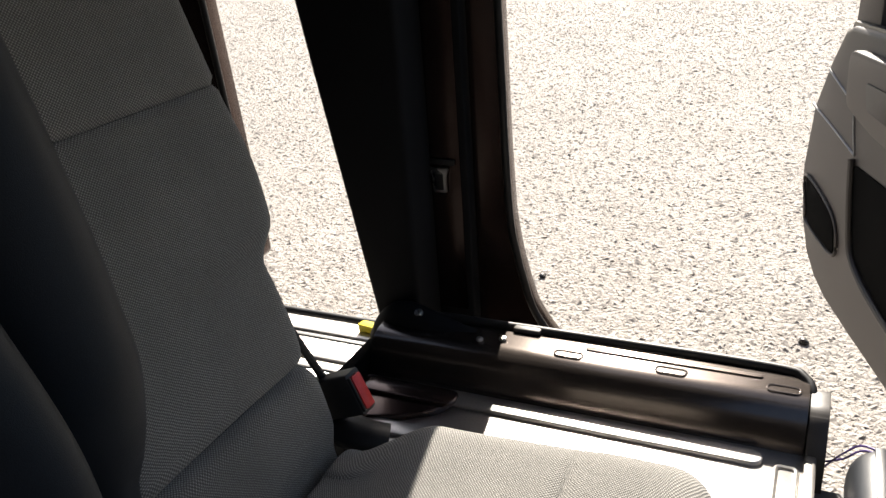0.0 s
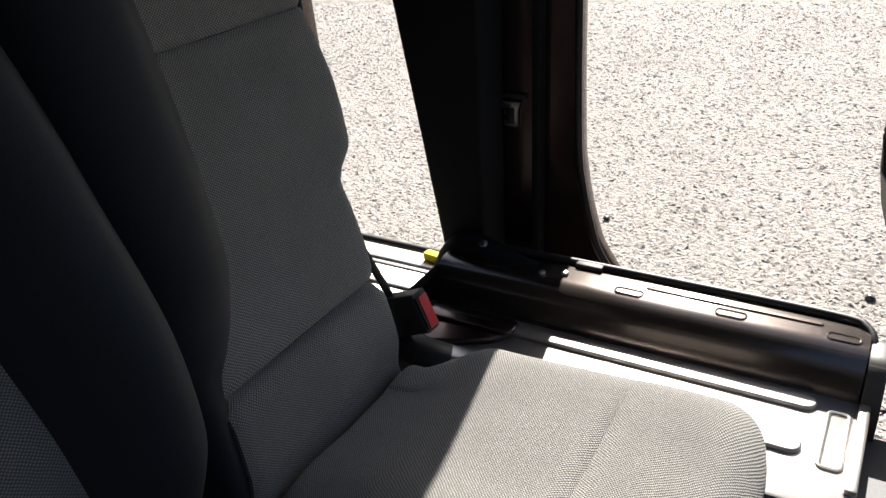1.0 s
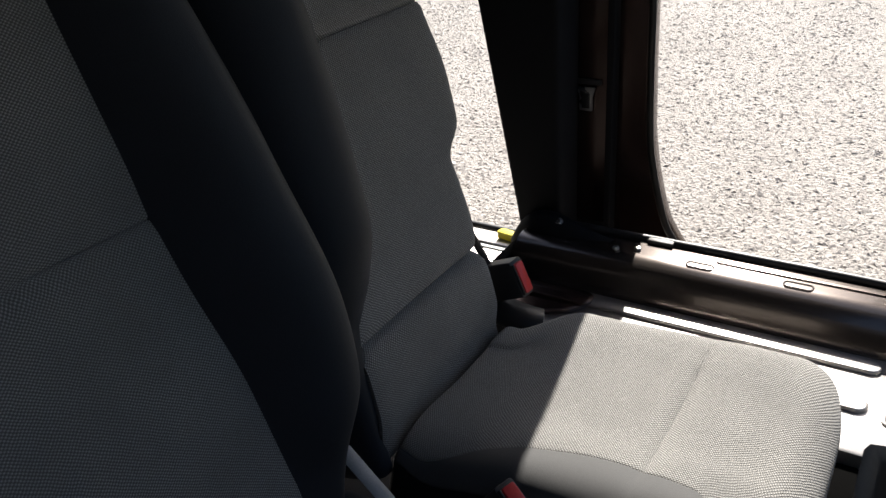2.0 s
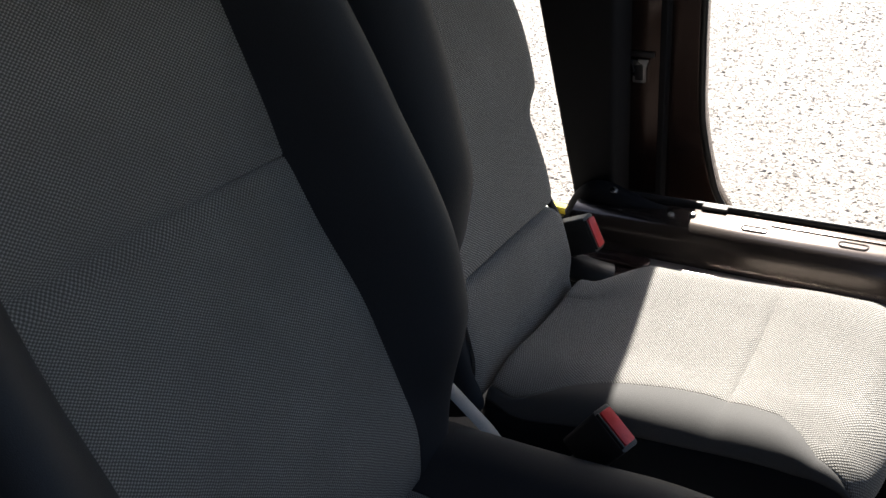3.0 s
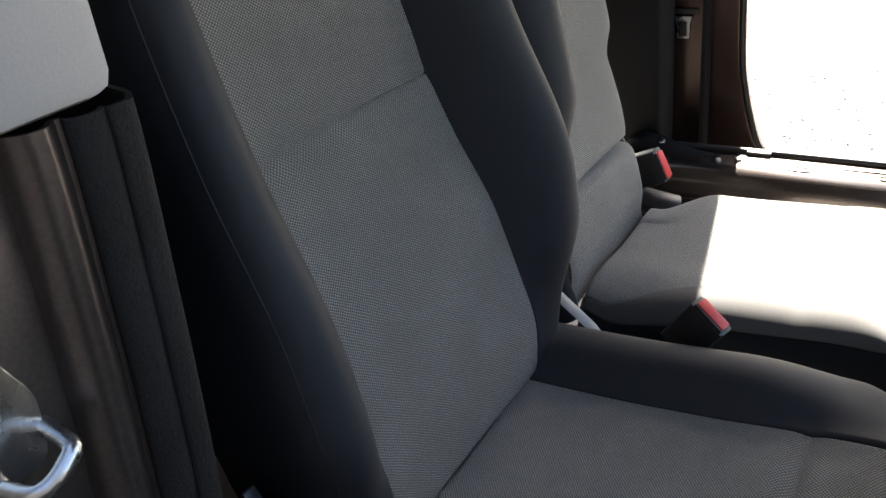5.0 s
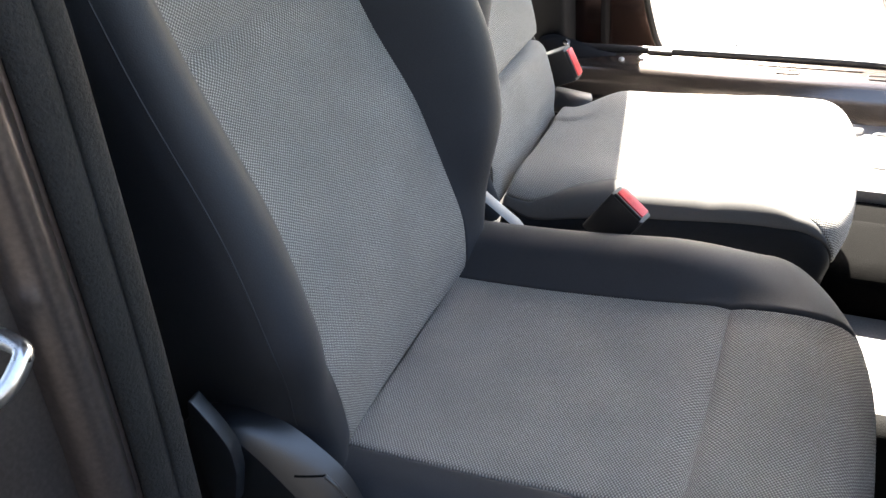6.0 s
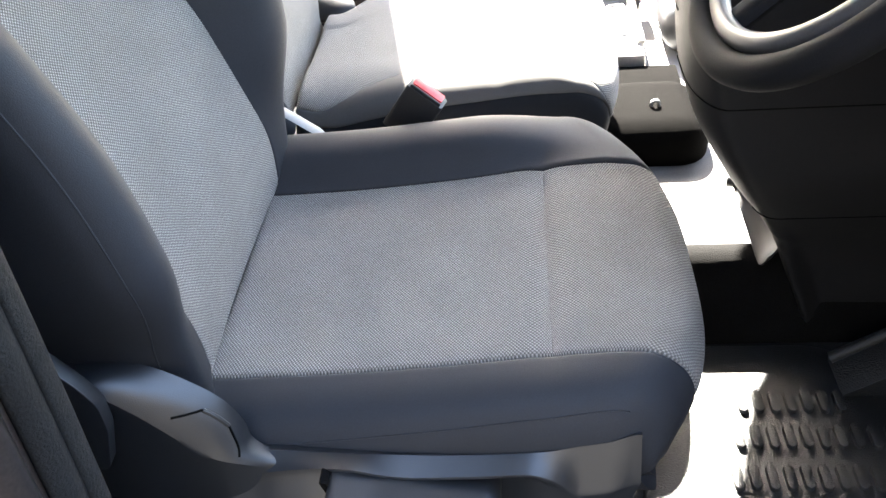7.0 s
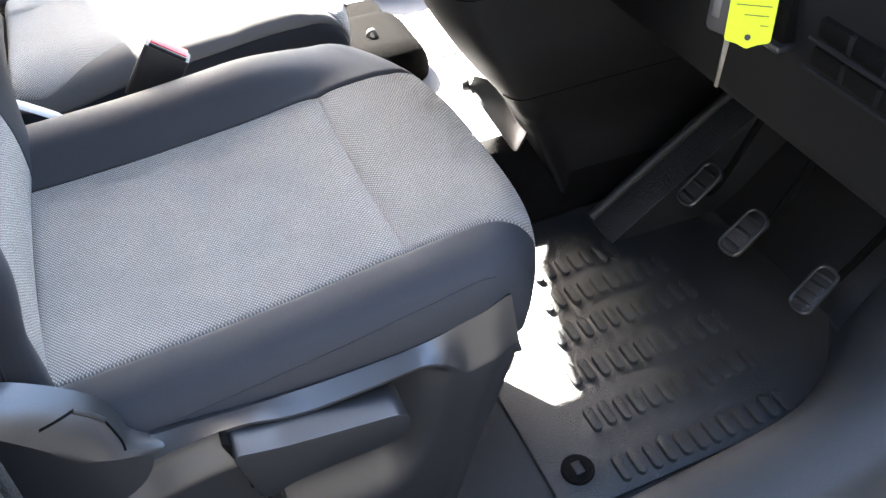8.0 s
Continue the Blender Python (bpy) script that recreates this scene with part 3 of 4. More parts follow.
D_OUT = [(-0.05, 0.215), (0.05, 0.22), (0.13, 0.235), (0.22, 0.25), (0.45, 0.24), (0.8, 0.2)]
back = back_surface(-0.005, (-0.010, 0, 0.735), D_LEAN, D_LUMBAR, D_BULGE, D_HALF, D_OUT, [(0.05, 0.0), (0.25, 0.012), (0.43, 0.024), (0.8, 0.03)])
panel("backrest_insert", lattice(back, span(-0.02, 0.428, 60, 1), span(-1, 1, 48, 1)), CLOTH, driver_seat, "woven grey lower backrest panel", seam=(0.006, 0.004, 0.004, 0.004))
panel("backrest_insert", lattice(back, span(0.428, 0.75, 40, 1), span(-1, 1, 48, 1)), CLOTH, driver_seat, "woven grey upper backrest panel", seam=(0.004, 0.006, 0.004, 0.004))
panel("backrest_bolster", lattice(back, span(-0.03, 0.75, 80), span(-2.4, -1, 44, 1)), KNIT, driver_seat, "plain charcoal backrest bolster", seam=(0.006, 0.006, 0.006, 0.005))
def proud(fn, a, b, lift):
    """A point of a surface, lifted along its normal."""
    p = Vector(fn(a, b))
    n = (Vector(fn(a + 1e-3, b)) - p).cross(Vector(fn(a, b + 1e-3)) - p).normalized()
    return p + n * lift


for b in (-1.85,):
    part("stitching", tube([proud(back, h, b, -0.0150) for h in np.linspace(0.10, 0.74, 44)], 0.0009, 6), KNIT, driver_seat, "pale stitch line along the bolster")
part("stitching", tube([proud(surf, a, (2.55 + 0.35 * a) * K, 0.0150) for a in np.linspace(0.06, 0.82, 50)], 0.0009, 6), KNIT, driver_seat, "pale stitch line along the cushion")
panel("backrest_bolster", lattice(back, span(-0.03, 0.75, 80), span(1, 2.4, 44, 1)), KNIT, driver_seat, "plain charcoal backrest bolster", seam=(0.006, 0.006, 0.005, 0.006))
shell = [(-0.06, 0.66), (-0.27, 1.55), (-0.20, 1.52), (-0.02, 0.72)]
part("backrest_shell", prism(shell, 0.44, Matrix.Translation((0, -0.22, 0)) @ XZ, r=0.015), KNIT, driver_seat)
part("seat_base", box(-0.05, 0.35, -0.20, 0.235, FLOOR_Z, 0.69, r=0.02), BLACK, driver_seat)

passenger_seat = thing("passenger_seat", (0.15, 0.55, DECK_Z), "charcoal cloth passenger seat, half in sunlight", "car seat")
P_Z = [(0.0, 0.752), (0.10, 0.752), (0.25, 0.758), (0.36, 0.765), (0.42, 0.765), (0.50, 0.755)]
P_SECTION = [(-0.205, -0.13), (-0.222, -0.095), (-0.22, -0.052), (-0.192, -0.010), (-0.138, 0.003), (-0.065, -0.003), (0.0, -0.004),
             (0.065, -0.003), (0.13, 0.0), (0.172, -0.003), (0.194, -0.022), (0.2, -0.06), (0.195, -0.12)]


def p_notch(x, y):
    return 0.085 * (1 - float(ease(0.02, 0.10, x))) * float(ease(0.03, 0.14, y))


psurf = cushion_surface(0.55, P_Z, P_SECTION, 0.428, 0.05, p_notch, 0.298)
P_SEAM = [(0.0, 3.0), (0.06, 2.9), (0.12, 3.1), (0.19, 3.55), (0.27, 3.9), (0.44, 4.15), (0.60, 4.05), (0.66, 3.85), (0.73, 3.5), (0.80, 3.25), (0.93, 3.05)]
P_ROLL = [(0.0, 2.7), (0.08, 2.5), (0.19, 2.7), (0.30, 2.85), (0.60, 2.95), (0.73, 2.98), (0.93, 3.0)]


def p_seam(a):
    """Where the woven top meets the knit roll along the cushion's inner edge."""
    return smooth_rows(P_SEAM, a) * K


def roll_edge(a):
    """Where the knit roll meets the charcoal skirt."""
    return smooth_rows(P_ROLL, a) * K


def p_roll(a, v):
    """The knit roll, puffed up between its two seams."""
    q = Vector(psurf(a, roll_edge(a) + (p_seam(a) - roll_edge(a)) * v))
    puff = 0.007 * math.sin(math.pi * v) * float(ease(0.06, 0.24, a)) * (1 - float(ease(0.68, 0.9, a)))
    return tuple(q + Vector((0, -0.4 * puff, puff)))


panel("cushion_insert", lattice(lambda a, v: psurf(a, p_seam(a) + (1 - p_seam(a)) * v), np.concatenate([np.linspace(0, 0.44, 50), np.linspace(0.448, 0.56, 24), np.linspace(0.57, 0.93, 50)]), span(0, 1, 64, 1)), CLOTH, passenger_seat, "woven grey cushion top, pale in the sun", flip=True, seam=(0.008, 0.004, 0.004, 0))
panel("front_skirt", lattice(psurf, span(0.93, 1.0, 10), span(0, 1, 60)), SKIRT, passenger_seat, "charcoal lower front skirt", flip=True, seam=(0.003, 0, 0, 0))
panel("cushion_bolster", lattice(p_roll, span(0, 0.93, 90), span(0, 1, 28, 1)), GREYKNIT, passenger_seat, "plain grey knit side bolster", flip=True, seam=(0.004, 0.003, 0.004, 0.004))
panel("side_skirt", lattice(lambda a, v: psurf(a, roll_edge(a) * v), span(0, 0.93, 80), span(0, 1, 22)), SKIRT, passenger_seat, "charcoal side skirt of the cushion", flip=True, seam=(0.006, 0.004, 0, 0.003))

P_LEAN = radians(13)
P_LUMBAR = [(0, 0.0), (0.05, 0.012), (0.10, 0.013), (0.122, 0.010), (0.138, -0.013), (0.154, 0.010), (0.22, 0.014), (0.4, 0.012), (0.5, 0.0), (0.8, -0.01)]
P_BULGE = [(0, 0.0), (0.18, 0.012), (0.24, 0.05), (0.32, 0.085), (0.45, 0.09), (0.8, 0.06)]
P_EDGE = [(0, 0.14), (0.05, 0.143), (0.115, 0.14), (0.138, 0.125), (0.16, 0.132), (0.25, 0.124), (0.285, 0.119), (0.30, 0.127), (0.33, 0.162), (0.40, 0.168), (0.8, 0.15)]
pup, pfw = Vector((-math.sin(P_LEAN), 0, math.cos(P_LEAN))), Vector((math.cos(P_LEAN), 0, math.sin(P_LEAN)))


def P_IN(h):
    return smooth_rows([(0, 0.178), (0.15, 0.172), (0.27, 0.148), (0.8, 0.14)], h)


def P_RIM(h):
    return smooth_rows([(0, 0.20), (0.15, 0.205), (0.27, 0.255), (0.45, 0.26), (0.8, 0.24)], h)


def pback(h, b):
    """The passenger's backrest: b below -1 is the bolster, above 1 the outer side."""
    d, g = smooth_rows(P_LUMBAR, h), smooth_rows(P_BULGE, h)
    if b < -1:
        t = (-b - 1) / 1.4
        y = -(P_IN(h) + (P_RIM(h) - P_IN(h)) * (0.5 - 0.5 * math.cos(math.pi * min(1, t * 1.15))))
        e = d + (g - d) * math.sin(math.pi * min(t * 1.25, 1.0)) if t < 0.4 else g - (0.10 + g) * (1 - math.cos((t - 0.4) / 0.6 * math.pi / 2))
    elif b <= 1:
        y = P_IN(h) * b if b < 0 else smooth_rows(P_EDGE, h) * b
        e = d - 0.004 * (1 - b * b) - 0.022 * max(0, (b - 0.86) / 0.14) ** 2
    else:
        t = (b - 1) / 0.4
        y, e = smooth_rows(P_EDGE, h) + 0.012 * math.sin(min(t * 3, 1) * math.pi / 2), d - 0.022 - 0.11 * t
    q = Vector((-0.017, 0, 0.752)) + pup * h + pfw * e
    return (q.x, 0.515 + y, q.z)


panel("lumbar_panel", lattice(pback, span(-0.02, 0.138, 22), span(-1, 1.4, 36)), CLOTH, passenger_seat, "woven grey lumbar panel", thick=0.008, seam=(0.006, 0.0025, 0.003, 0))
panel("backrest_insert", lattice(pback, span(0.138, 0.50, 46), span(-1, 1.4, 36)), CLOTH, passenger_seat, "woven grey backrest panel", thick=0.008, seam=(0.0025, 0.004, 0.003, 0))
panel("backrest_insert", lattice(pback, span(0.50, 0.78, 30), span(-1, 1.4, 36)), CLOTH, passenger_seat, "woven grey upper backrest panel", thick=0.008)
panel("backrest_bolster", lattice(pback, span(-0.03, 0.78, 70), span(-2.4, -1, 40, 1)), KNIT, passenger_seat, "plain charcoal backrest bolster")
part("backrest_shell", prism([(-0.07, 0.70), (-0.28, 1.52), (-0.2, 1.52), (-0.06, 0.95), (-0.03, 0.74)], 0.28, Matrix.Translation((0, 0.34, 0)) @ XZ, r=0.015), KNIT, passenger_seat)
part("seat_base", box(0.0, 0.38, 0.38, 0.70, DECK_Z, 0.70, r=0.02), BLACK, passenger_seat)
part("side_cover", box(0.0, 0.40, 0.345, 0.385, 0.47, 0.70, r=0.015), SKIRT, passenger_seat, "black cloth valance over the seat base")
part("front_cover", box(0.36, 0.43, 0.39, 0.71, DECK_Z, 0.70, r=0.02), SKIRT, passenger_seat)


def buckle(name, top, bottom, back_to, owner_label):
    """A belt buckle: black housing, red push button with a slot at its upper end, and its stalk."""
    top, bottom, back_to = Vector(top), Vector(bottom), Vector(back_to)
    mid = (top + bottom) / 2
    long = (bottom - top).normalized()
    out = mid - back_to
    out = (out - long * out.dot(long)).normalized()
    wide = long.cross(out)
    m = Matrix([(long[i], wide[i], out[i], mid[i]) for i in range(3)] + [(0, 0, 0, 1)])
    t = thing(name, back_to, owner_label, "seat belt buckle")
    size = (bottom - top).length
    housing = part("housing", put(prism(rounded([(-size * 0.62, -0.014), (size * 0.62, -0.014), (size * 0.62, 0.014), (-size * 0.62, 0.014)], 0.005), 0.075, Matrix.Translation((0, 0, -0.077)), r=0.004), m), BLACK, t)
    part("button", put(prism(rounded([(-size * 0.5, -0.009), (size * 0.5, -0.009), (size * 0.5, 0.009), (-size * 0.5, 0.009)], 0.003), 0.008, Matrix.Translation((0, 0, -0.004)), r=0.0015), m), RED, housing, "red push button")
    part("slot_lip", put(box(-size * 0.52, size * 0.52, 0.010, 0.013, -0.003, 0.003, r=0.001), m), BLACK, housing)
    part("stalk", tube([mid - out * 0.07, mid - out * 0.07 + (back_to - (mid - out * 0.07)) * 0.6, back_to], 0.011, 8, flat=0.5), BLACK, t)
    return t


buckle("seat_belt_buckle", (-0.002, 0.695, 0.847), (0.018, 0.694, 0.802), (-0.16, 0.71, 0.75), "black belt buckle with red button beside the passenger seat")
buckle("seat_belt_buckle", (0.19, 0.289, 0.822), (0.226, 0.278, 0.796), (0.11, 0.30, 0.68), "black belt buckle with red button between the seats")
stalk_cover = thing("buckle_boot", (0.0, 0.70, 0.70), "black rounded plastic boot under the passenger buckle", "cover")
part("boot", tube(spline([(-0.075, 0.715, 0.742), (-0.03, 0.705, 0.745), (0.005, 0.703, 0.742), (0.03, 0.712, 0.735)], 18), 0.030, 14, flat=0.7), BLACK, stalk_cover)
part("boot_foot", box(-0.07, 0.02, 0.695, 0.735, DECK_Z, 0.735, r=0.012), BLACK, stalk_cover)
strap = thing("belt_anchor_strap", (0.05, 0.26, 0.70), "pale grey metal anchor strap between the seats", "strap")
part("strap", tube([(-0.10, 0.268, 0.884), (-0.02, 0.259, 0.828), (0.056, 0.250, 0.774), (0.075, 0.252, 0.750)], 0.010, 8, flat=0.25), STRAP, strap)

belt = thing("seat_belt", (-0.15, 1.34, 0.6), "dark maroon seat belt with steel tongue hanging on the door pillar", "seat belt")
part("webbing", box(-0.196, -0.112, 1.338, 1.342, 0.60, 1.7, r=0), PAINT, belt)
tongue = rounded([(-0.176, 0.917), (-0.134, 0.917), (-0.140, 0.897), (-0.140, 0.865), (-0.169, 0.865), (-0.169, 0.897)], 0.003)
tongue_ob = part("tongue", prism(tongue, 0.006, Matrix.Translation((0, 1.328, 0)) @ XZ, r=0.0015), STEEL, belt)
part("tongue_slot", box(-0.1635, -0.1455, 1.3255, 1.329, 0.871, 0.905, r=0.001), BLACK, tongue_ob)
part("stop_button", box(-0.186, -0.122, 1.331, 1.3365, 0.922, 0.934, r=0.002), BLACK, belt)
# Yellow strip stands for light showing through the slit beside the belt.
part("slit_light", box(-0.208, -0.2045, 1.337, 1.342, 0.72, 0.80, r=0), YELLOW, belt)

lead = thing("buckle_cable", (-0.03, 0.69, 0.75), "black cable running beside the passenger backrest", "cable")
part("cable", tube(spline([(-0.10, 0.675, 0.95), (-0.075, 0.69, 0.88), (-0.05, 0.705, 0.81), (-0.03, 0.71, 0.75)], 20), 0.006, 8), BLACK, lead)
block = thing("yellow_wedge", (-0.38, 1.32, 0.508), "small yellow plastic wedge on the cargo floor", "wedge")
part("wedge", prism(rounded([(-0.385, 1.325), (-0.30, 1.315), (-0.29, 1.335), (-0.38, 1.348)], 0.006), 0.018, Matrix.Translation((0, 0, 0.508)), r=0.004), YELLOW, block)


# ---- driver's seat trim ----
TRIM_TOP = [(-0.12, 0.735), (0.07, 0.734), (0.10, 0.733), (0.14, 0.730), (0.2, 0.726), (0.25, 0.7245), (0.30, 0.7255), (0.36, 0.731), (0.40, 0.738), (0.434, 0.749)]
TRIM_RIDGE = [(-0.12, 0.72), (0.07, 0.722), (0.10, 0.727), (0.14, 0.731), (0.166, 0.729), (0.2, 0.7195), (0.227, 0.7165), (0.284, 0.7185), (0.33, 0.7215), (0.352, 0.713), (0.381, 0.690), (0.434, 0.700)]


def trim_fn(x, s):
    """The outer side trim: a flat top to a ridge, a lever recess set back below it, a chamfered front corner."""
    zi, zr = smooth_rows(TRIM_TOP, x), smooth_rows(TRIM_RIDGE, x)
    yr = -0.262
    front = float(ease(0.345, 0.385, x))
    if s <= 0.08:
        t = s / 0.08
        y, z = -0.222 - 0.021 * t + 0.003 * front, zi - 0.012 * (1 - t)
    elif s <= 0.3:
        t = (s - 0.08) / 0.22
        y, z = -0.243 + 0.003 * front * (1 - t) + (yr + 0.243) * t, zi + (zr - zi) * t
    else:
        t = (s - 0.3) / 0.7
        z = zr - 0.003 * min(1, t * 16) - (zr - 0.44) * max(0.0, t - 0.03) / 0.97
        y = yr - 0.0012 * min(1, t * 10)
        below = zr - z
        left = x - (0.141 + 0.2 * max(0.0, 0.735 - z))
        inside = float(ease(0.0, 0.006, left))
        inset = float(ease(0.003, 0.013, below)) * inside * (1 - float(ease(0.30, 0.365, x + 0.10 * max(0.0, 0.62 - z)))) * float(ease(0.53, 0.60, z))
        y += 0.024 * inset - 0.018 * (1 - inside) * float(ease(0.0, 0.032, below))
    y += 0.006 * float(ease(0.405, 0.434, x)) * min(1, s / 0.3)
    slant = 0.33 * float(ease(0.15, 0.434, x)) * max(0.0, 0.70 - z)
    return (x - slant, y, z)


xs = np.concatenate([np.linspace(-0.12, 0.136, 34), np.linspace(0.139, 0.152, 10), np.linspace(0.156, 0.378, 48), np.linspace(0.3795, 0.434, 14)])
ss = np.concatenate([np.linspace(0, 0.08, 4), np.linspace(0.1, 0.3, 10), np.linspace(0.302, 0.42, 26), np.linspace(0.43, 1, 40)])
panel("side_trim", lattice(trim_fn, xs, ss), TRIM, driver_seat, "grained charcoal plastic side trim", thick=0.004, seam=(0, 0, 0, 0), flip=True, sharp=19)
part("trim_core", box(-0.17, 0.33, -0.232, -0.20, 0.44, 0.70, r=0.01), BLACK, driver_seat)
inner = spline([(-0.12, -0.232, 0.815), (-0.09, -0.233, 0.840), (-0.055, -0.234, 0.850), (-0.025, -0.235, 0.852), (0.005, -0.235, 0.843), (0.037, -0.235, 0.820), (0.059, -0.235, 0.796), (0.070, -0.235, 0.768), (0.073, -0.236, 0.746), (0.088, -0.238, 0.730), (0.115, -0.240, 0.716)], 60)
outer = spline([(-0.13, -0.260, 0.806), (-0.102, -0.265, 0.833), (-0.066, -0.268, 0.850), (-0.037, -0.271, 0.850), (-0.007, -0.272, 0.825), (0.018, -0.272, 0.794), (0.038, -0.272, 0.768), (0.055, -0.271, 0.755), (0.072, -0.267, 0.744), (0.090, -0.259, 0.728), (0.115, -0.252, 0.712)], 60)


def cover_fn(k, s):
    """The recliner cover: a sloping face between its two edges, then down the outer side."""
    a, b = inner[k], outer[k]
    if s <= 0.5:
        t = s / 0.5
        return tuple(a.lerp(b, t) + Vector((0.002, -0.004, 0.004)) * math.sin(math.pi * t))
    t = (s - 0.5) / 0.5
    return tuple(b + Vector((0, -0.012 * t, -max(0.02, b.z - 0.53) * t)))


panel("recliner_cover", lattice(cover_fn, range(len(inner)), np.concatenate([np.linspace(0, 0.5, 18), np.linspace(0.51, 1, 10)])), TRIM, driver_seat, "charcoal plastic recliner cover", thick=0.005, seam=(0, 0, 0.004, 0), flip=True, sharp=24)
handle = rounded([(0.146, 0.7275), (0.19, 0.7165), (0.25, 0.708), (0.297, 0.702), (0.307, 0.690), (0.299, 0.664), (0.215, 0.662), (0.19, 0.660), (0.168, 0.652), (0.159, 0.655)], 0.009)
lever = part("height_lever", prism(handle, 0.050, Matrix.Translation((0, -0.290, 0)) @ XZ, r=0.007, seg=4), TRIM, driver_seat, "charcoal seat height lever")
# Black strip set in front of the trim paints the gap's shade.
part("gap_shade", prism(rounded([(0.1405, 0.732), (0.1475, 0.730), (0.167, 0.652), (0.161, 0.649)], 0.004), 0.016, Matrix.Translation((0, -0.2775, 0)) @ XZ, r=0.001), NAP, driver_seat, "black strip painting the shade in the lever's gap")
part("lever_mark", box(0.276, 0.283, -0.2405, -0.236, 0.605, 0.66, r=0.001), BLACK, driver_seat)


def on_cover(x, share):
    """A point of the cover's face at x, a share of the way from its inner to its outer edge."""
    k = min(range(len(inner)), key=lambda i: abs(inner[i].lerp(outer[i], share).x - x))
    return Vector(cover_fn(k, share * 0.5))


# Thin black lines draw the shadows of the cover's indentation.
for slit in (((0.018, 0.72), (0.031, 0.52), (0.043, 0.32)), ((0.060, 0.30), (0.066, 0.52), (0.068, 0.78))):
    part("slit_shade", tube(spline([on_cover(*q) for q in slit], 10), 0.0012, 8), NAP, driver_seat)
part("trim_step", tube(spline([on_cover(0.043, 0.32), on_cover(0.052, 0.30), on_cover(0.060, 0.30)], 10), 0.0024, 8), TRIM, driver_seat)
blade = rounded([(-0.046, 0.917), (-0.026, 0.885), (-0.016, 0.862), (-0.018, 0.83), (-0.035, 0.775), (-0.062, 0.775), (-0.06, 0.83), (-0.054, 0.885)], 0.008)
part("recline_lever", prism(blade, 0.014, Matrix.Translation((0, -0.294, 0)) @ XZ, r=0.005, seg=3), TRIM, driver_seat, "charcoal recline lever")

# ---- cab floor, tunnel and footwells ----
tunnel = rounded([(0.30, 0.38), (0.305, 0.494), (0.325, 0.50), (0.60, 0.50), (0.60, 0.38)], 0.01)
tunnel_floor = tagged(part("floor_passenger", prism(tunnel, 0.84, Matrix.Translation((0.426, 0, 0)) @ YZ, r=0.006), FLOORCLOTH), "raised painted floor on the passenger side, in sun", "floor", kind="structure")
part("far_floor", box(0.586, 1.24, 0.602, 1.103, 0.40, 0.50, r=0.003), FLOORCLOTH, tunnel_floor)
# Lip added to throw shade towards the mat; the felt black deepens that shade.
part("tunnel_edge", prism(rounded([(0.188, 0.401), (0.196, 0.425), (0.255, 0.515), (0.275, 0.522), (0.298, 0.518), (0.298, 0.401)], 0.012), 0.69, Matrix.Translation((0.43, 0, 0)) @ YZ, r=0.004), NAP, tunnel_floor, "black plastic tunnel edging, lip raised to shade the mat")
step = thing("floor_step", (0.5, 0.7, 0.40), "rounded carpeted step hump beneath the passenger deck, darkened for shade", "step")
part("hump", box(0.44, 0.66, 0.527, 0.74, 0.455, 0.572, r=0.057, seg=9), SHADEFELT, step)
# Pale hoop put in for the bright fleck of sun on the hump.
part("sun_fleck", tube(spline([(0.560, 0.612, 0.570), (0.562, 0.612, 0.581), (0.571, 0.612, 0.582), (0.575, 0.612, 0.570)], 12), 0.0035, 8), STRAP, step, "pale hoop standing for a fleck of sun")
kick = thing("kick_panel", (0.75, 1.0, 0.45), "rounded grey plastic panel at the front of the passenger footwell", "panel")
part("panel", box(0.625, 1.0, 0.90, 1.10, 0.502, 0.62, r=0.05, seg=5), TRIM, kick)
for k in range(4):
    part("groove", box(0.66 + 0.03 * k, 0.675 + 0.03 * k, 0.93, 1.07, 0.617, 0.623, r=0.002), TRIM, kick)
for k, c in enumerate(((0.0), (0.012))):
    part("wire", tube(spline([(0.60, 1.14 + c, 0.52), (0.625, 1.13, 0.56 - c), (0.65, 1.10 - c, 0.60), (0.70, 1.06, 0.605)], 16), 0.0018, 6), surface("violet_wire", (0.10, 0.06, 0.25), (0.14, 0.09, 0.32), rough=0.4), kick)

mat = thing("floor_mat", (0.7, -0.05, FLOOR_Z), "black rubber floor mat with raised oval ribs", "floor mat")
part("sheet", prism(rounded([(0.478, -0.305), (0.478, 0.185), (0.76, 0.185), (0.95, 0.06), (0.99, -0.16), (0.86, -0.30)], 0.03), 0.008, Matrix.Translation((0, 0, FLOOR_Z)), r=0.003), MATRUBBER, mat)
rib_mesh = None
for y, x0, k in ((-0.274, 0.569, 12), (-0.196, 0.573, 12), (-0.122, 0.585, 12), (-0.052, 0.6, 11), (0.013, 0.615, 10), (0.073, 0.63, 7)):
    for i in range(k):
        if rib_mesh is None:
            first = part("rib", put(stadium(-0.019, 0.019, 0, 0.0064, 0, 0.0092), pose(0, 0, 0, 0, 0, 90)), MATRUBBER, mat)
            rib_mesh = first.data
            ob = first
        else:
            ob = new("rib", rib_mesh)
            ob.parent = mat
            ob.matrix_parent_inverse = mat.matrix_world.inverted()
        ob.location = (x0 + 0.022 * i, y + 0.001 * math.sin(i * 2.1), FLOOR_Z + 0.0065)
fastener = part("fastener", disc((0.519, -0.253, FLOOR_Z + 0.010), (0, 0, 1), 0.021, 0.008, 28), NAP, mat, "round black mat fastener")
part("fastener_key", box(0.513, 0.525, -0.262, -0.244, FLOOR_Z + 0.013, FLOOR_Z + 0.017, r=0.002), BLACK, fastener)

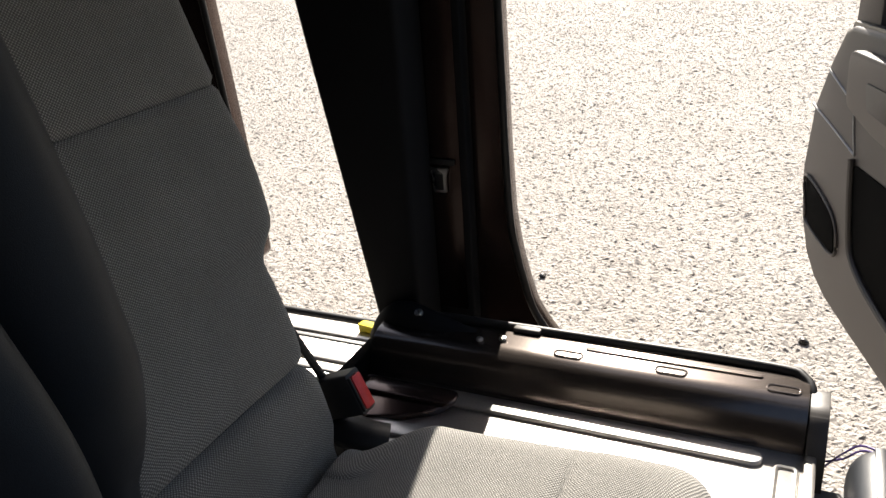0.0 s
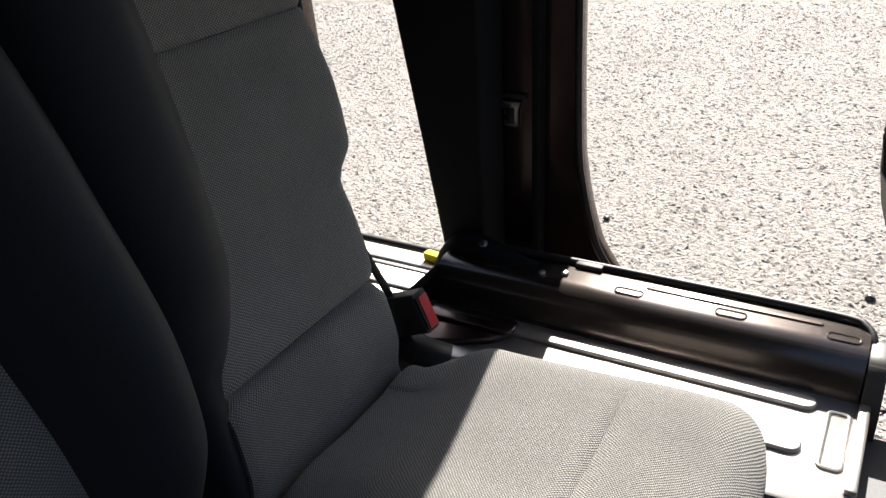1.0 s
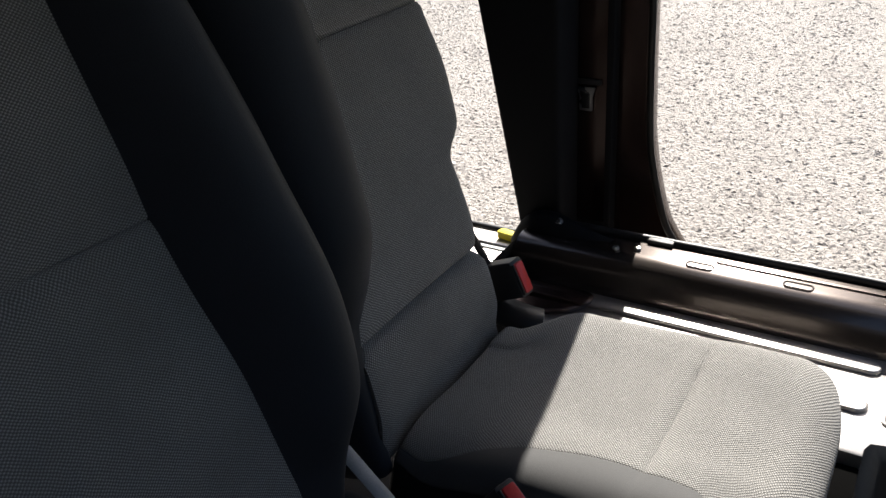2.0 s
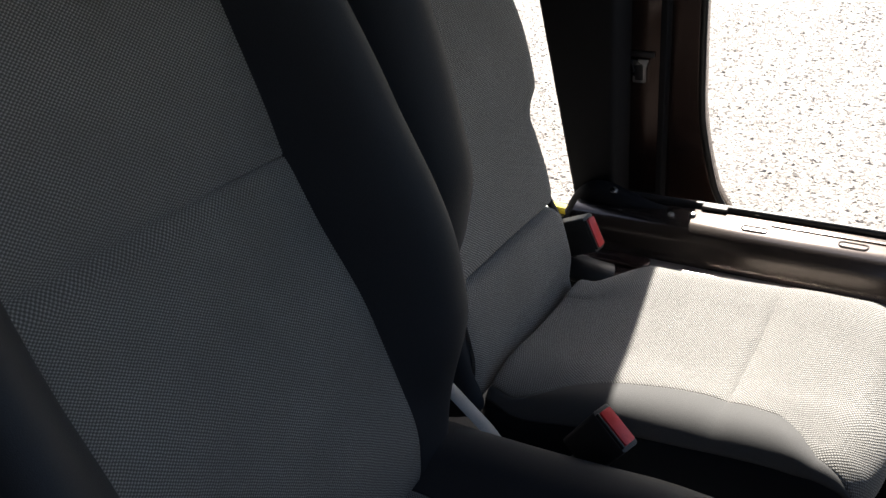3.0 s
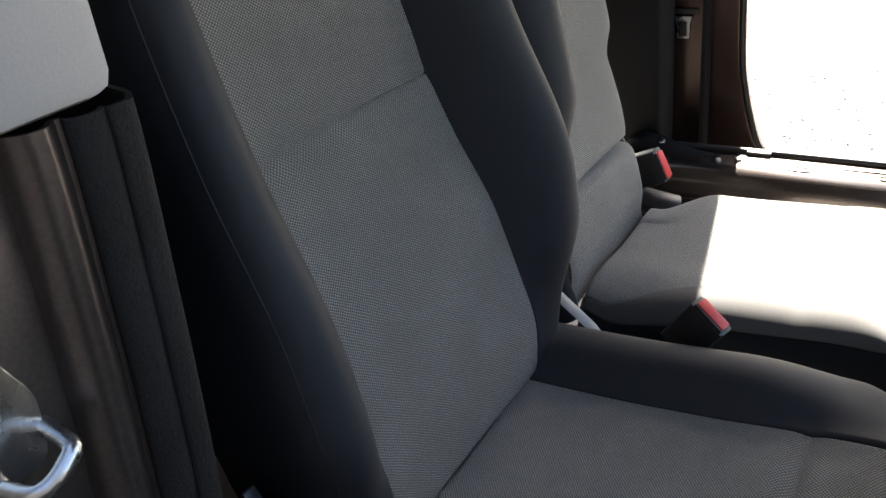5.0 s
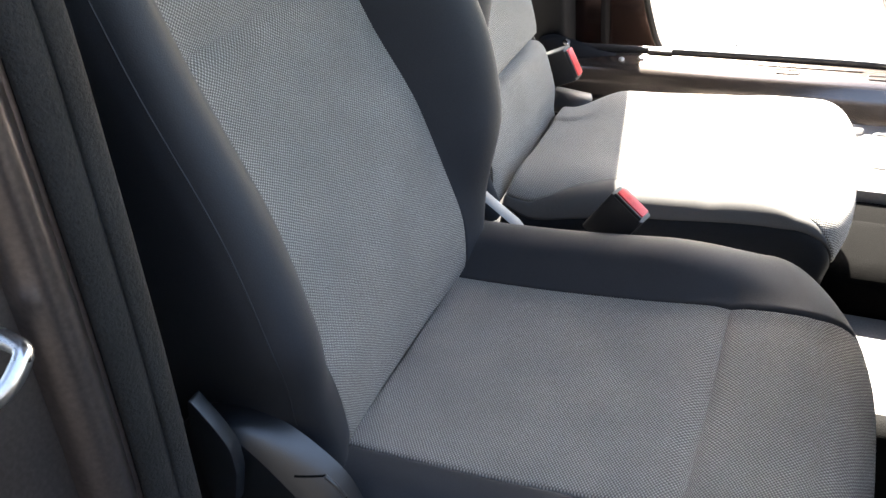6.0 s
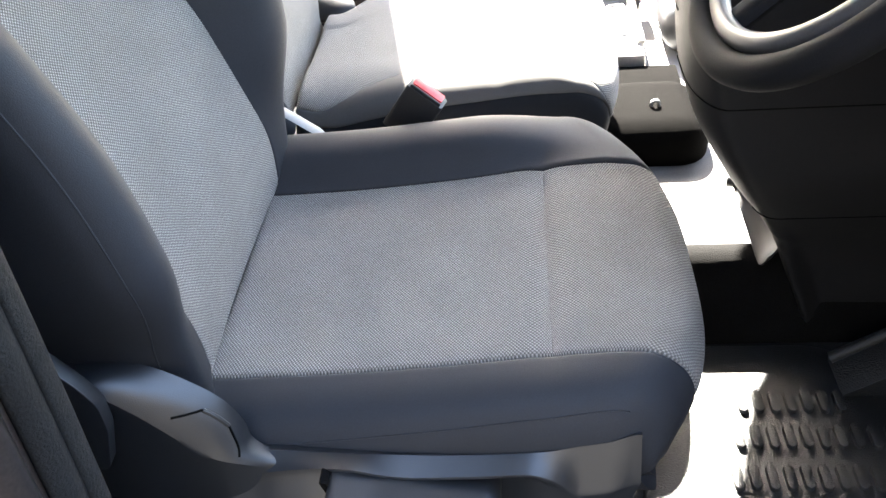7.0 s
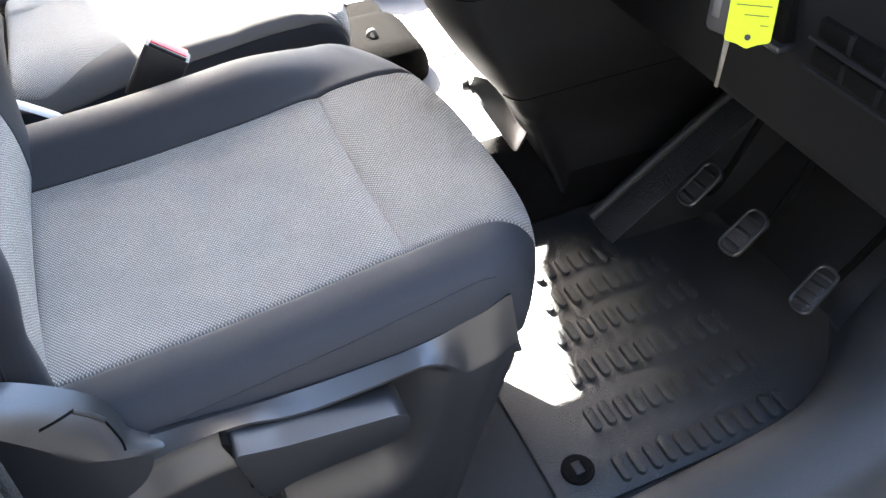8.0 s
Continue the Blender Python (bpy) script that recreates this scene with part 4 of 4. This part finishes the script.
wedge = rounded([(0.765, 0.405), (0.985, 0.567), (1.20, 0.70), (1.20, 0.405)], 0.01)
# Board added in black to give the footwell behind the pedals its shade.
part("toe_board", prism(rounded([(0.955, 0.401), (1.0, 0.425), (1.235, 0.66), (1.235, 0.401)], 0.02), 0.40, Matrix.Translation((0, -0.25, 0)) @ XZ, r=0.006), RUBBER, floor, "added black toe board darkening the footwell")
foot_rest = thing("foot_rest", (0.9, 0.13, 0.41), "black plastic foot rest beside the clutch pedal", "foot rest")
part("ramp", prism(wedge, 0.072, Matrix.Translation((0, 0.085, 0)) @ XZ, r=0.012, seg=3), MATRUBBER, foot_rest)
part("ramp_edge", tube(spline([(0.772, 0.152, 0.413), (0.87, 0.152, 0.484), (0.985, 0.150, 0.566), (1.08, 0.150, 0.626)], 16), 0.009), MATRUBBER, foot_rest)


def pedal(pad, normal, size, arm_to, label, ribs=3):
    """A pedal: rubber pad with ribs on a bent steel arm."""
    pad, normal = Vector(pad), Vector(normal).normalized()
    t = thing("pedal", pad, label, "pedal", "pedals")
    m = Matrix.Translation(pad) @ normal.to_track_quat("Z", "Y").to_matrix().to_4x4()
    w, h = size
    pad_ob = part("pad", put(prism(rounded([(-w / 2, -h / 2), (w / 2, -h / 2), (w / 2, h / 2), (-w / 2, h / 2)], 0.012), 0.012, r=0.004, seg=2), m), BLACK, t)
    edge = [m @ Vector((x, y, 0.011)) for x, y in rounded([(-w / 2, -h / 2), (w / 2, -h / 2), (w / 2, h / 2), (-w / 2, h / 2)], 0.014)]
    part("pad_rim", tube(edge, 0.0028, 6, True), TRIM, pad_ob)
    for k in range(ribs):
        c = -h * 0.32 + h * 0.64 * k / max(1, ribs - 1)
        part("pad_rib", put(box(-w * 0.4, w * 0.4, c - 0.003, c + 0.003, 0.011, 0.0145, r=0.001), m), RUBBER, pad_ob)
    part("arm", tube(spline([pad - normal * 0.002, pad - normal * 0.03 + Vector((0.02, 0, 0.03)), Vector(arm_to)], 12), 0.0055, 8), NAP, t)
    return t


pedal((0.872, 0.02, 0.535), (-0.62, -0.05, 0.78), (0.032, 0.070), (1.05, 0.03, 0.80), "black rubber clutch pedal on a bent arm")
pedal((0.868, -0.088, 0.530), (-0.62, -0.05, 0.78), (0.034, 0.070), (1.05, -0.08, 0.80), "black rubber brake pedal on a bent arm")
pedal((0.925, -0.180, 0.478), (-0.62, -0.1, 0.76), (0.032, 0.070), (1.09, -0.215, 0.74), "black rubber accelerator pedal on a bent arm", 4)

sill_floor = [(-0.25, -0.315, 0.40), (0.40, -0.31, 0.40), (0.63, -0.303, 0.405), (0.80, -0.29, 0.408), (0.90, -0.25, 0.41), (0.97, -0.205, 0.43), (1.06, -0.18, 0.47)]


def sill_fn(t, s):
    """The sill trim: from the mat's edge up and over the sill."""
    a = spline(sill_floor, 60)[int(round(t * 60))] if t < 1 else Vector(sill_floor[-1])
    g = float(ease(0.68, 1.25, a.x))
    prof = [(0.0, -0.012), (-0.012, 0.02), (-0.035, 0.055), (-0.07, 0.075), (-0.11, 0.072), (-0.135, 0.05), (-0.145, -0.04)]
    dy = smooth_section(None, [q[0] for q in prof], s) * (1 + 0.55 * g)
    dz = smooth_section(None, [q[1] for q in prof], s) * (1 + 1.6 * g)
    return (a.x, a.y + dy, a.z + dz)


panel("sill_driver", lattice(sill_fn, np.linspace(0, 1, 58), np.linspace(0, 1, 34)), SILLTRIM, None, thick=0.004, seam=(0, 0, 0, 0), flip=True)
tagged(bpy.data.objects["sill_driver"], "grained grey plastic door sill trim", "door sill", kind="structure")

pillar_d = thing("pillar_driver", (-0.1, -0.43, 0.4), "dark painted door pillar with rubber seal and latch striker", "pillar", kind="structure")
JAMB_EDGE = [(0.41, -0.432), (0.75, -0.400), (0.90, -0.381), (1.05, -0.364), (1.18, -0.353), (1.30, -0.346)]


def jamb_strip(points):
    """A strip along the door jamb from a section of (offset from the jamb's inner edge, x)."""
    offs, xs_ = [p[0] for p in points], [p[1] for p in points]

    def at(z, v):
        return (smooth_section(None, xs_, v), smooth_rows(JAMB_EDGE, z) + smooth_section(None, offs, v), z)
    return at


def jamb_line(off, x, n=24):
    return [Vector((x, smooth_rows(JAMB_EDGE, z) + off, z)) for z in np.linspace(0.42, 1.296, n)]


part("post", box(-0.26, 0.0, -0.56, -0.40, 0.40, 1.30, r=0.01), JAMB, pillar_d)
part("upper_trim", box(-0.26, 0.032, -0.45, -0.346, 1.303, 1.72, r=0.015), LIGHTTRIM, pillar_d, "pale grey upper pillar trim")
panel("inner_trim", lattice(jamb_strip([(0.030, -0.20), (0.022, -0.06), (0.010, 0.010), (0.002, 0.026), (-0.002, 0.030), (-0.008, 0.0305), (-0.016, 0.029)]), np.linspace(0.42, 1.30, 40), np.linspace(0, 1, 24)), WEATHERSTRIP, pillar_d, "black flocked door weatherstrip", thick=0.004, seam=(0, 0, 0, 0.003), flip=True)
panel("second_seal", lattice(jamb_strip([(-0.0165, 0.024), (-0.019, 0.0275), (-0.025, 0.0285), (-0.033, 0.026), (-0.037, 0.020)]), np.linspace(0.42, 1.30, 40), np.linspace(0, 1, 14)), WEATHERSTRIP, pillar_d, "black flocked inner seal", thick=0.004, seam=(0, 0, 0.002, 0.003), flip=True)
panel("jamb_face", lattice(jamb_strip([(-0.036, 0.016), (-0.041, 0.014), (-0.045, 0.0165), (-0.052, 0.021), (-0.060, 0.019), (-0.066, 0.010), (-0.069, -0.006), (-0.080, -0.010), (-0.088, -0.006), (-0.094, -0.010), (-0.13, -0.012)]), np.linspace(0.42, 1.30, 40), np.linspace(0, 1, 60)), JAMB, pillar_d, "dark aubergine painted door jamb", thick=0.004, seam=(0, 0, 0, 0), flip=True)
part("jamb_seam", tube(jamb_line(-0.0168, 0.0265), 0.0012, 6), NAP, pillar_d)
striker = part("striker_plate", prism(rounded([(-0.512, 1.105), (-0.452, 1.105), (-0.445, 1.15), (-0.462, 1.19), (-0.512, 1.19)], 0.012), 0.012, Matrix.Translation((-0.008, 0, 0)) @ YZ, r=0.003), STEEL, pillar_d, "zinc-plated latch striker")
part("striker_loop", tube(spline([(0.0, -0.484, 1.108), (0.026, -0.480, 1.110), (0.033, -0.470, 1.113), (0.034, -0.458, 1.120), (0.029, -0.450, 1.125), (0.0, -0.448, 1.128)], 24), 0.006, 10), STEEL, striker)
part("striker_bolt", disc((0.006, -0.474, 1.168), (1, 0, 0), 0.009, 0.008, 16), STEEL, striker)

# ---- dashboard, steering wheel and key ----
dash = thing("dashboard", (0.9, 0.3, 0.6), "dark charcoal plastic dashboard and centre console", "dashboard")
CONSOLE_X = [(0.40, 0.745), (0.53, 0.704), (0.60, 0.672), (0.645, 0.645), (0.716, 0.594), (0.83, 0.537), (0.91, 0.522), (1.05, 0.515)]


def console_fn(u, v):
    """The console's skin: along its driver's side, round the corner, then across its front."""
    if u < 0.35:
        y, back = 0.13 - 0.02 * (0.35 - u), 0.04 + 1.4 * (0.35 - u)
    elif u < 0.55:
        q = (u - 0.35) / 0.2 * math.pi / 2
        y, back = 0.13 + 0.10 * (1 - math.cos(q)), 0.04 * (1 - math.sin(q))
    else:
        y, back = 0.23 + 0.40 * (u - 0.55) / 0.45, 0.0
    low = smooth_rows([(0.1, 0.402), (0.28, 0.41), (0.32, 0.49), (0.40, 0.57), (0.63, 0.62)], y)
    high = 1.02 - 0.15 * float(ease(0.27, 0.42, y))
    z = low + (high - low) * v
    y += 0.09 * (1 - float(ease(0.52, 0.78, z))) * (1 - float(ease(0.35, 0.55, u)))
    x = smooth_rows(CONSOLE_X, z) + back + (0.05 + 0.13 * float(ease(0.6, 0.85, z))) * float(ease(0.27, 0.42, y))
    x += 0.006 * math.exp(-((z - 0.60) / 0.006) ** 2)
    return (x, y, z)


panel("centre_console", lattice(console_fn, span(0, 1, 70), span(0, 1, 60)), CONSOLE, dash, thick=0.012, seam=(0, 0.01, 0.01, 0.01), flip=True)
for u0, u1, v in ((0.1, 0.98, 0.735), (0.05, 0.5, 0.43), (0.56, 0.74, 0.85)):
    part("panel_seam", tube([Vector(console_fn(u, v - 0.05 * (u - u0) ** 2)) + Vector((-0.0012, 0, 0)) for u in np.linspace(u0, u1, 40)], 0.0009, 6), NAP, dash)


def flap_fn(t, q):
    """A curved grey flap at the console's foot, bulging forwards from its free edge."""
    p = Vector((0.655, 0.384, 0.570)).lerp(Vector((0.672, 0.236, 0.523)), t)
    return tuple(p + Vector((0.052 * math.sin(math.pi * t) ** 0.7 * q, -0.012 * q, 0.022 * q * q)))


panel("console_flap", lattice(flap_fn, np.linspace(0.02, 0.98, 30), np.linspace(0, 1, 12)), TRIM, dash, "grey plastic flap at the console's foot", thick=0.003, seam=(0, 0, 0, 0))
part("console_bolt", disc((0.655, 0.386, 0.569), (-1, 0.3, 0), 0.011, 0.012, 12), BLACK, dash)
part("knee_panel", prism(rounded([(0.755, 0.80), (1.2, 0.68), (1.2, 1.08), (0.70, 1.08), (0.715, 0.95)], 0.03), 0.56, Matrix.Translation((0, -0.42, 0)) @ XZ, r=0.015, seg=3), DASH, dash)
# Slots are black blocks standing proud; the black is their inner shade.
for z in (0.972, 0.945):
    slot = part("slot_shade", box(0.706, 0.735, -0.41, -0.262, z - 0.009, z + 0.009, r=0.003), NAP, dash)
    for y in (-0.30, -0.34, -0.38):
        part("slot_bar", box(0.7045, 0.712, y - 0.0025, y + 0.0025, z - 0.009, z + 0.009, r=0.001), DASH, slot)
    part("slot_rim", tube([(0.705, -0.415, z - 0.012), (0.705, -0.258, z - 0.012)], 0.0025, 6), DASH, dash)
# Another proud black block, for the shade inside the opening.
part("pocket_shade", box(0.704, 0.735, -0.230, -0.200, 0.938, 0.99, r=0.003), NAP, dash, "black block painting the shade of the pocket behind the key")
part("pocket_lip", box(0.700, 0.722, -0.231, -0.200, 0.929, 0.937, r=0.003), TRIM, dash)
part("column_shroud", put(disc((0, 0, 0), (0, 0, 1), 0.06, 0.22, 24, 0.02), Matrix.Translation((0.74, -0.01, 1.03)) @ Vector((-0.80, 0, 0.6)).to_track_quat("Z", "Y").to_matrix().to_4x4()), DASH, dash)

SPOKE = surface("mid_grey_satin_plastic", (0.045, 0.045, 0.047), (0.06, 0.06, 0.063), rough=0.4, grain=600, patch=6)
wheel = thing("steering_wheel", (0.66, 0.0, 1.12), "dark grey steering wheel with paler spokes", "steering wheel")
axis = Vector((-0.80, 0, 0.6)).normalized()
side, upw = Vector((0, 1, 0)), Vector((0.6, 0, 0.80)).normalized()
W0 = Vector((0.612, 0.0, 1.15))


def on_wheel(q, r, lift=0.0):
    return W0 + r * (math.cos(q) * side + math.sin(q) * upw) + axis * lift


part("rim", tube([on_wheel(2 * math.pi * i / 72, 0.180) for i in range(72)], 0.0148, 14, True), DASH, wheel)
part("hub", disc(W0 - axis * 0.02, axis, 0.075, 0.05, 32, 0.012), DASH, wheel)
arc = [on_wheel(radians(185 + 170 * i / 32), 0.156, 0.004) for i in range(33)]
part("spoke_trim", tube(arc, 0.0095, 10), SPOKE, wheel, "pale grey inner rim insert")
for a in (200, 340, 270):
    part("spoke", tube([on_wheel(radians(a), 0.06, -0.014), on_wheel(radians(a), 0.11, -0.012), on_wheel(radians(a), 0.155, -0.004)], 0.018, 10, flat=0.5), DASH, wheel)

key = thing("ignition_key", (0.66, -0.215, 0.95), "black car key with fluorescent yellow paper tag", "key")
face = Vector((-0.60, -0.72, 0.34)).normalized()
kx = Vector((0, 0, 1)).cross(face).normalized()
ky = face.cross(kx)


def on_key(points, depth, lift, r=0.001):
    m = Matrix([(kx[i], ky[i], face[i], (0.665, -0.227, 0.957)[i]) for i in range(3)] + [(0, 0, 0, 1)])
    return put(prism(points, depth, Matrix.Translation((0, 0, lift)), r=r), m)


tag = part("tag", on_key(rounded([(-0.019, -0.004), (-0.008, -0.006), (0.0, -0.010), (0.008, -0.006), (0.019, -0.003), (0.019, 0.062), (0.007, 0.066), (0.005, 0.085), (-0.005, 0.085), (-0.007, 0.066), (-0.019, 0.062)], 0.003), 0.0012, 0.010, r=0), TAGYELLOW, key, "fluorescent yellow paper tag")
part("tag_hole", on_key([(0.0026 * math.cos(a), 0.0026 * math.sin(a)) for a in (0.6 * i for i in range(10))], 0.0006, 0.0113, r=0), BLACK, tag)
for k, (a, b) in enumerate(((-0.012, 0.014), (-0.015, 0.016), (-0.014, 0.009), (-0.014, 0.015), (-0.006, 0.014), (0.008, 0.015))):
    z = 0.050 - 0.008 * k
    part("print_bar", on_key([(a, z), (b, z), (b, z + 0.0008), (a, z + 0.0008)], 0.0004, 0.0113, r=0), INK, tag)
fob = part("fob", on_key(rounded([(-0.036, 0.004), (-0.008, -0.004), (0.0, 0.06), (-0.01, 0.068), (-0.034, 0.06)], 0.006), 0.014, -0.006, r=0.004), BLACK, key)
part("fob_button", on_key(rounded([(-0.033, 0.015), (-0.026, 0.013), (-0.025, 0.03), (-0.032, 0.032)], 0.002), 0.002, 0.008, r=0.0006), TRIM, fob)
part("blade", on_key([(-0.020, -0.046), (-0.0165, -0.048), (-0.013, 0.0), (-0.018, 0.0)], 0.0025, 0.0, r=0.0004), surface("worn_key_steel", (0.10, 0.095, 0.085), (0.16, 0.15, 0.135), rough=0.35, metal=0.9, grain=300, patch=40), key, "worn steel key blade")
ring = [Vector((0.665, -0.227, 0.957)) + kx * (0.012 * math.cos(a)) + ky * (0.092 + 0.012 * math.sin(a)) for a in (2 * math.pi * i / 24 for i in range(24))]
part("ring", tube(ring, 0.0011, 6, True), STEEL, key)
part("ignition_key_head", on_key(rounded([(-0.012, 0.098), (0.012, 0.098), (0.014, 0.125), (-0.014, 0.125)], 0.004), 0.008, -0.004, r=0.002), BLACK, key)
part("ignition_barrel", tube([Vector((0.665, -0.227, 0.957)) + ky * 0.125, Vector((0.74, -0.15, 1.07)), Vector((0.76, -0.03, 1.05))], 0.016, 12), BLACK, key)

# ---- the open passenger door ----
door_p = thing("door_passenger", (0.86, 1.25, 0.42), "open passenger door with warm grey plastic lining", "door", kind="structure")
along = Vector((-0.363, 0.932, 0)).normalized()


def door_pose(lift):
    """Plan: along the door from its hinge, and up; depth goes outwards."""
    n = Vector((along.y, -along.x, 0))
    o = Vector((0.86, 1.25, 0)) + n * lift
    return Matrix(((along.x, 0, n.x, o.x), (along.y, 0, n.y, o.y), (0, 1, 0, 0), (0, 0, 0, 1)))


lining = [(0.06, 0.38), (0.393, 0.387), (0.603, 0.404), (0.76, 0.42), (0.84, 0.443), (0.908, 0.486), (0.965, 0.57), (0.99, 0.693), (0.959, 0.867), (0.885, 0.993), (0.826, 1.072), (0.79, 1.088), (0.62, 1.096), (0.06, 1.11)]
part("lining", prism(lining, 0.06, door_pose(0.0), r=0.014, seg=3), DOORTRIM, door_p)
part("outer_skin", prism(rounded([(0.03, 0.36), (0.8, 0.36), (0.95, 0.46), (1.02, 0.7), (0.97, 0.95), (0.86, 1.10), (0.03, 1.12)], 0.05), 0.05, door_pose(0.062), r=0.012), PAINT, door_p)
# No hollow here: a flat black sheet paints the recess's shade.
part("recess_shade_sheet", prism(rounded([(0.948, 0.684), (0.93, 0.60), (0.905, 0.566), (0.73, 0.553), (0.755, 0.642)], 0.012), 0.004, door_pose(-0.003), r=0.001), NAP, door_p, "flat black sheet for the shade of a recess in the lining")
part("recess_lip", tube([door_pose(-0.003) @ Vector((*q, 0)) for q in spline([(0.948, 0.684), (0.93, 0.60), (0.905, 0.566), (0.73, 0.553), (0.755, 0.642)], 40, True)], 0.004, 6, True), DOORTRIM, door_p)
# The pocket's inner shade is a flat black sheet on the lining.
part("pocket", prism(rounded([(0.685, 0.80), (0.66, 0.68), (0.612, 0.589), (0.441, 0.537), (0.1, 0.50), (0.1, 0.80)], 0.02), 0.004, door_pose(-0.003), r=0.001), NAP, door_p, "flat black sheet for the shade inside the door pocket")
part("pocket_lip", tube([door_pose(-0.006) @ Vector((*q, 0)) for q in spline([(0.69, 0.81), (0.662, 0.68), (0.614, 0.587), (0.441, 0.533), (0.1, 0.495)], 40)], 0.008, 8), DOORTRIM, door_p)
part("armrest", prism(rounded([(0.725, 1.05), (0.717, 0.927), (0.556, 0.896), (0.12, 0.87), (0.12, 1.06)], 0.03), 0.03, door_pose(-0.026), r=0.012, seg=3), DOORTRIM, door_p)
# Black sheet paints the shade of the handle's hollow.
part("handle_shade_sheet", prism(rounded([(0.62, 1.0), (0.60, 0.944), (0.48, 0.935), (0.48, 1.0)], 0.012), 0.004, door_pose(-0.029), r=0.001), BLACK, door_p)
for line in ([(0.96, 0.867), (0.83, 0.845), (0.69, 0.818)], [(0.885, 0.97), (0.80, 0.945), (0.726, 0.925)], [(0.725, 0.925), (0.71, 0.87), (0.69, 0.82)]):
    part("lining_seam", tube([door_pose(-0.001) @ Vector((*q, 0)) for q in spline(line, 12)], 0.003, 6), LIGHTTRIM, door_p)
part("window_frame", prism([(0.825, 1.075), (0.80, 1.60), (0.70, 1.60), (0.70, 1.085)], 0.04, door_pose(0.02), r=0.008), DOORTRIM, door_p)
part("waist_seal", prism([(0.06, 1.10), (0.82, 1.07), (0.81, 1.095), (0.06, 1.125)], 0.05, door_pose(0.01), r=0.006), RUBBER, door_p)

# ---- the open driver's door: unseen, added to block bounce light from the front ----
door_d = thing("door_driver", (0.97, -0.50, 0.42), "unseen open driver's door, lined black to block ground bounce", "door", kind="structure")
swing = Vector((-0.20, -0.98, 0)).normalized()


def driver_door_pose(lift):
    """Plan: along the door from its hinge, and up; depth goes forwards."""
    n = Vector((-swing.y, swing.x, 0))
    o = Vector((0.97, -0.50, 0)) + n * lift
    return Matrix(((swing.x, 0, n.x, o.x), (swing.y, 0, n.y, o.y), (0, 1, 0, 0), (0, 0, 0, 1)))


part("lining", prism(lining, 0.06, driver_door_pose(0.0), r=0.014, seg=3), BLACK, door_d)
part("outer_skin", prism(rounded([(0.03, 0.36), (0.8, 0.36), (0.95, 0.46), (1.02, 0.7), (0.97, 0.95), (0.86, 1.10), (0.03, 1.12)], 0.05), 0.05, driver_door_pose(0.062), r=0.012), PAINT, door_d)
part("armrest", prism(rounded([(0.725, 1.05), (0.717, 0.927), (0.556, 0.896), (0.12, 0.87), (0.12, 1.06)], 0.03), 0.03, driver_door_pose(-0.026), r=0.012, seg=3), BLACK, door_d)
part("window_frame", prism([(0.825, 1.075), (0.80, 1.60), (0.72, 1.60), (0.72, 1.085)], 0.04, driver_door_pose(0.02), r=0.008), BLACK, door_d)
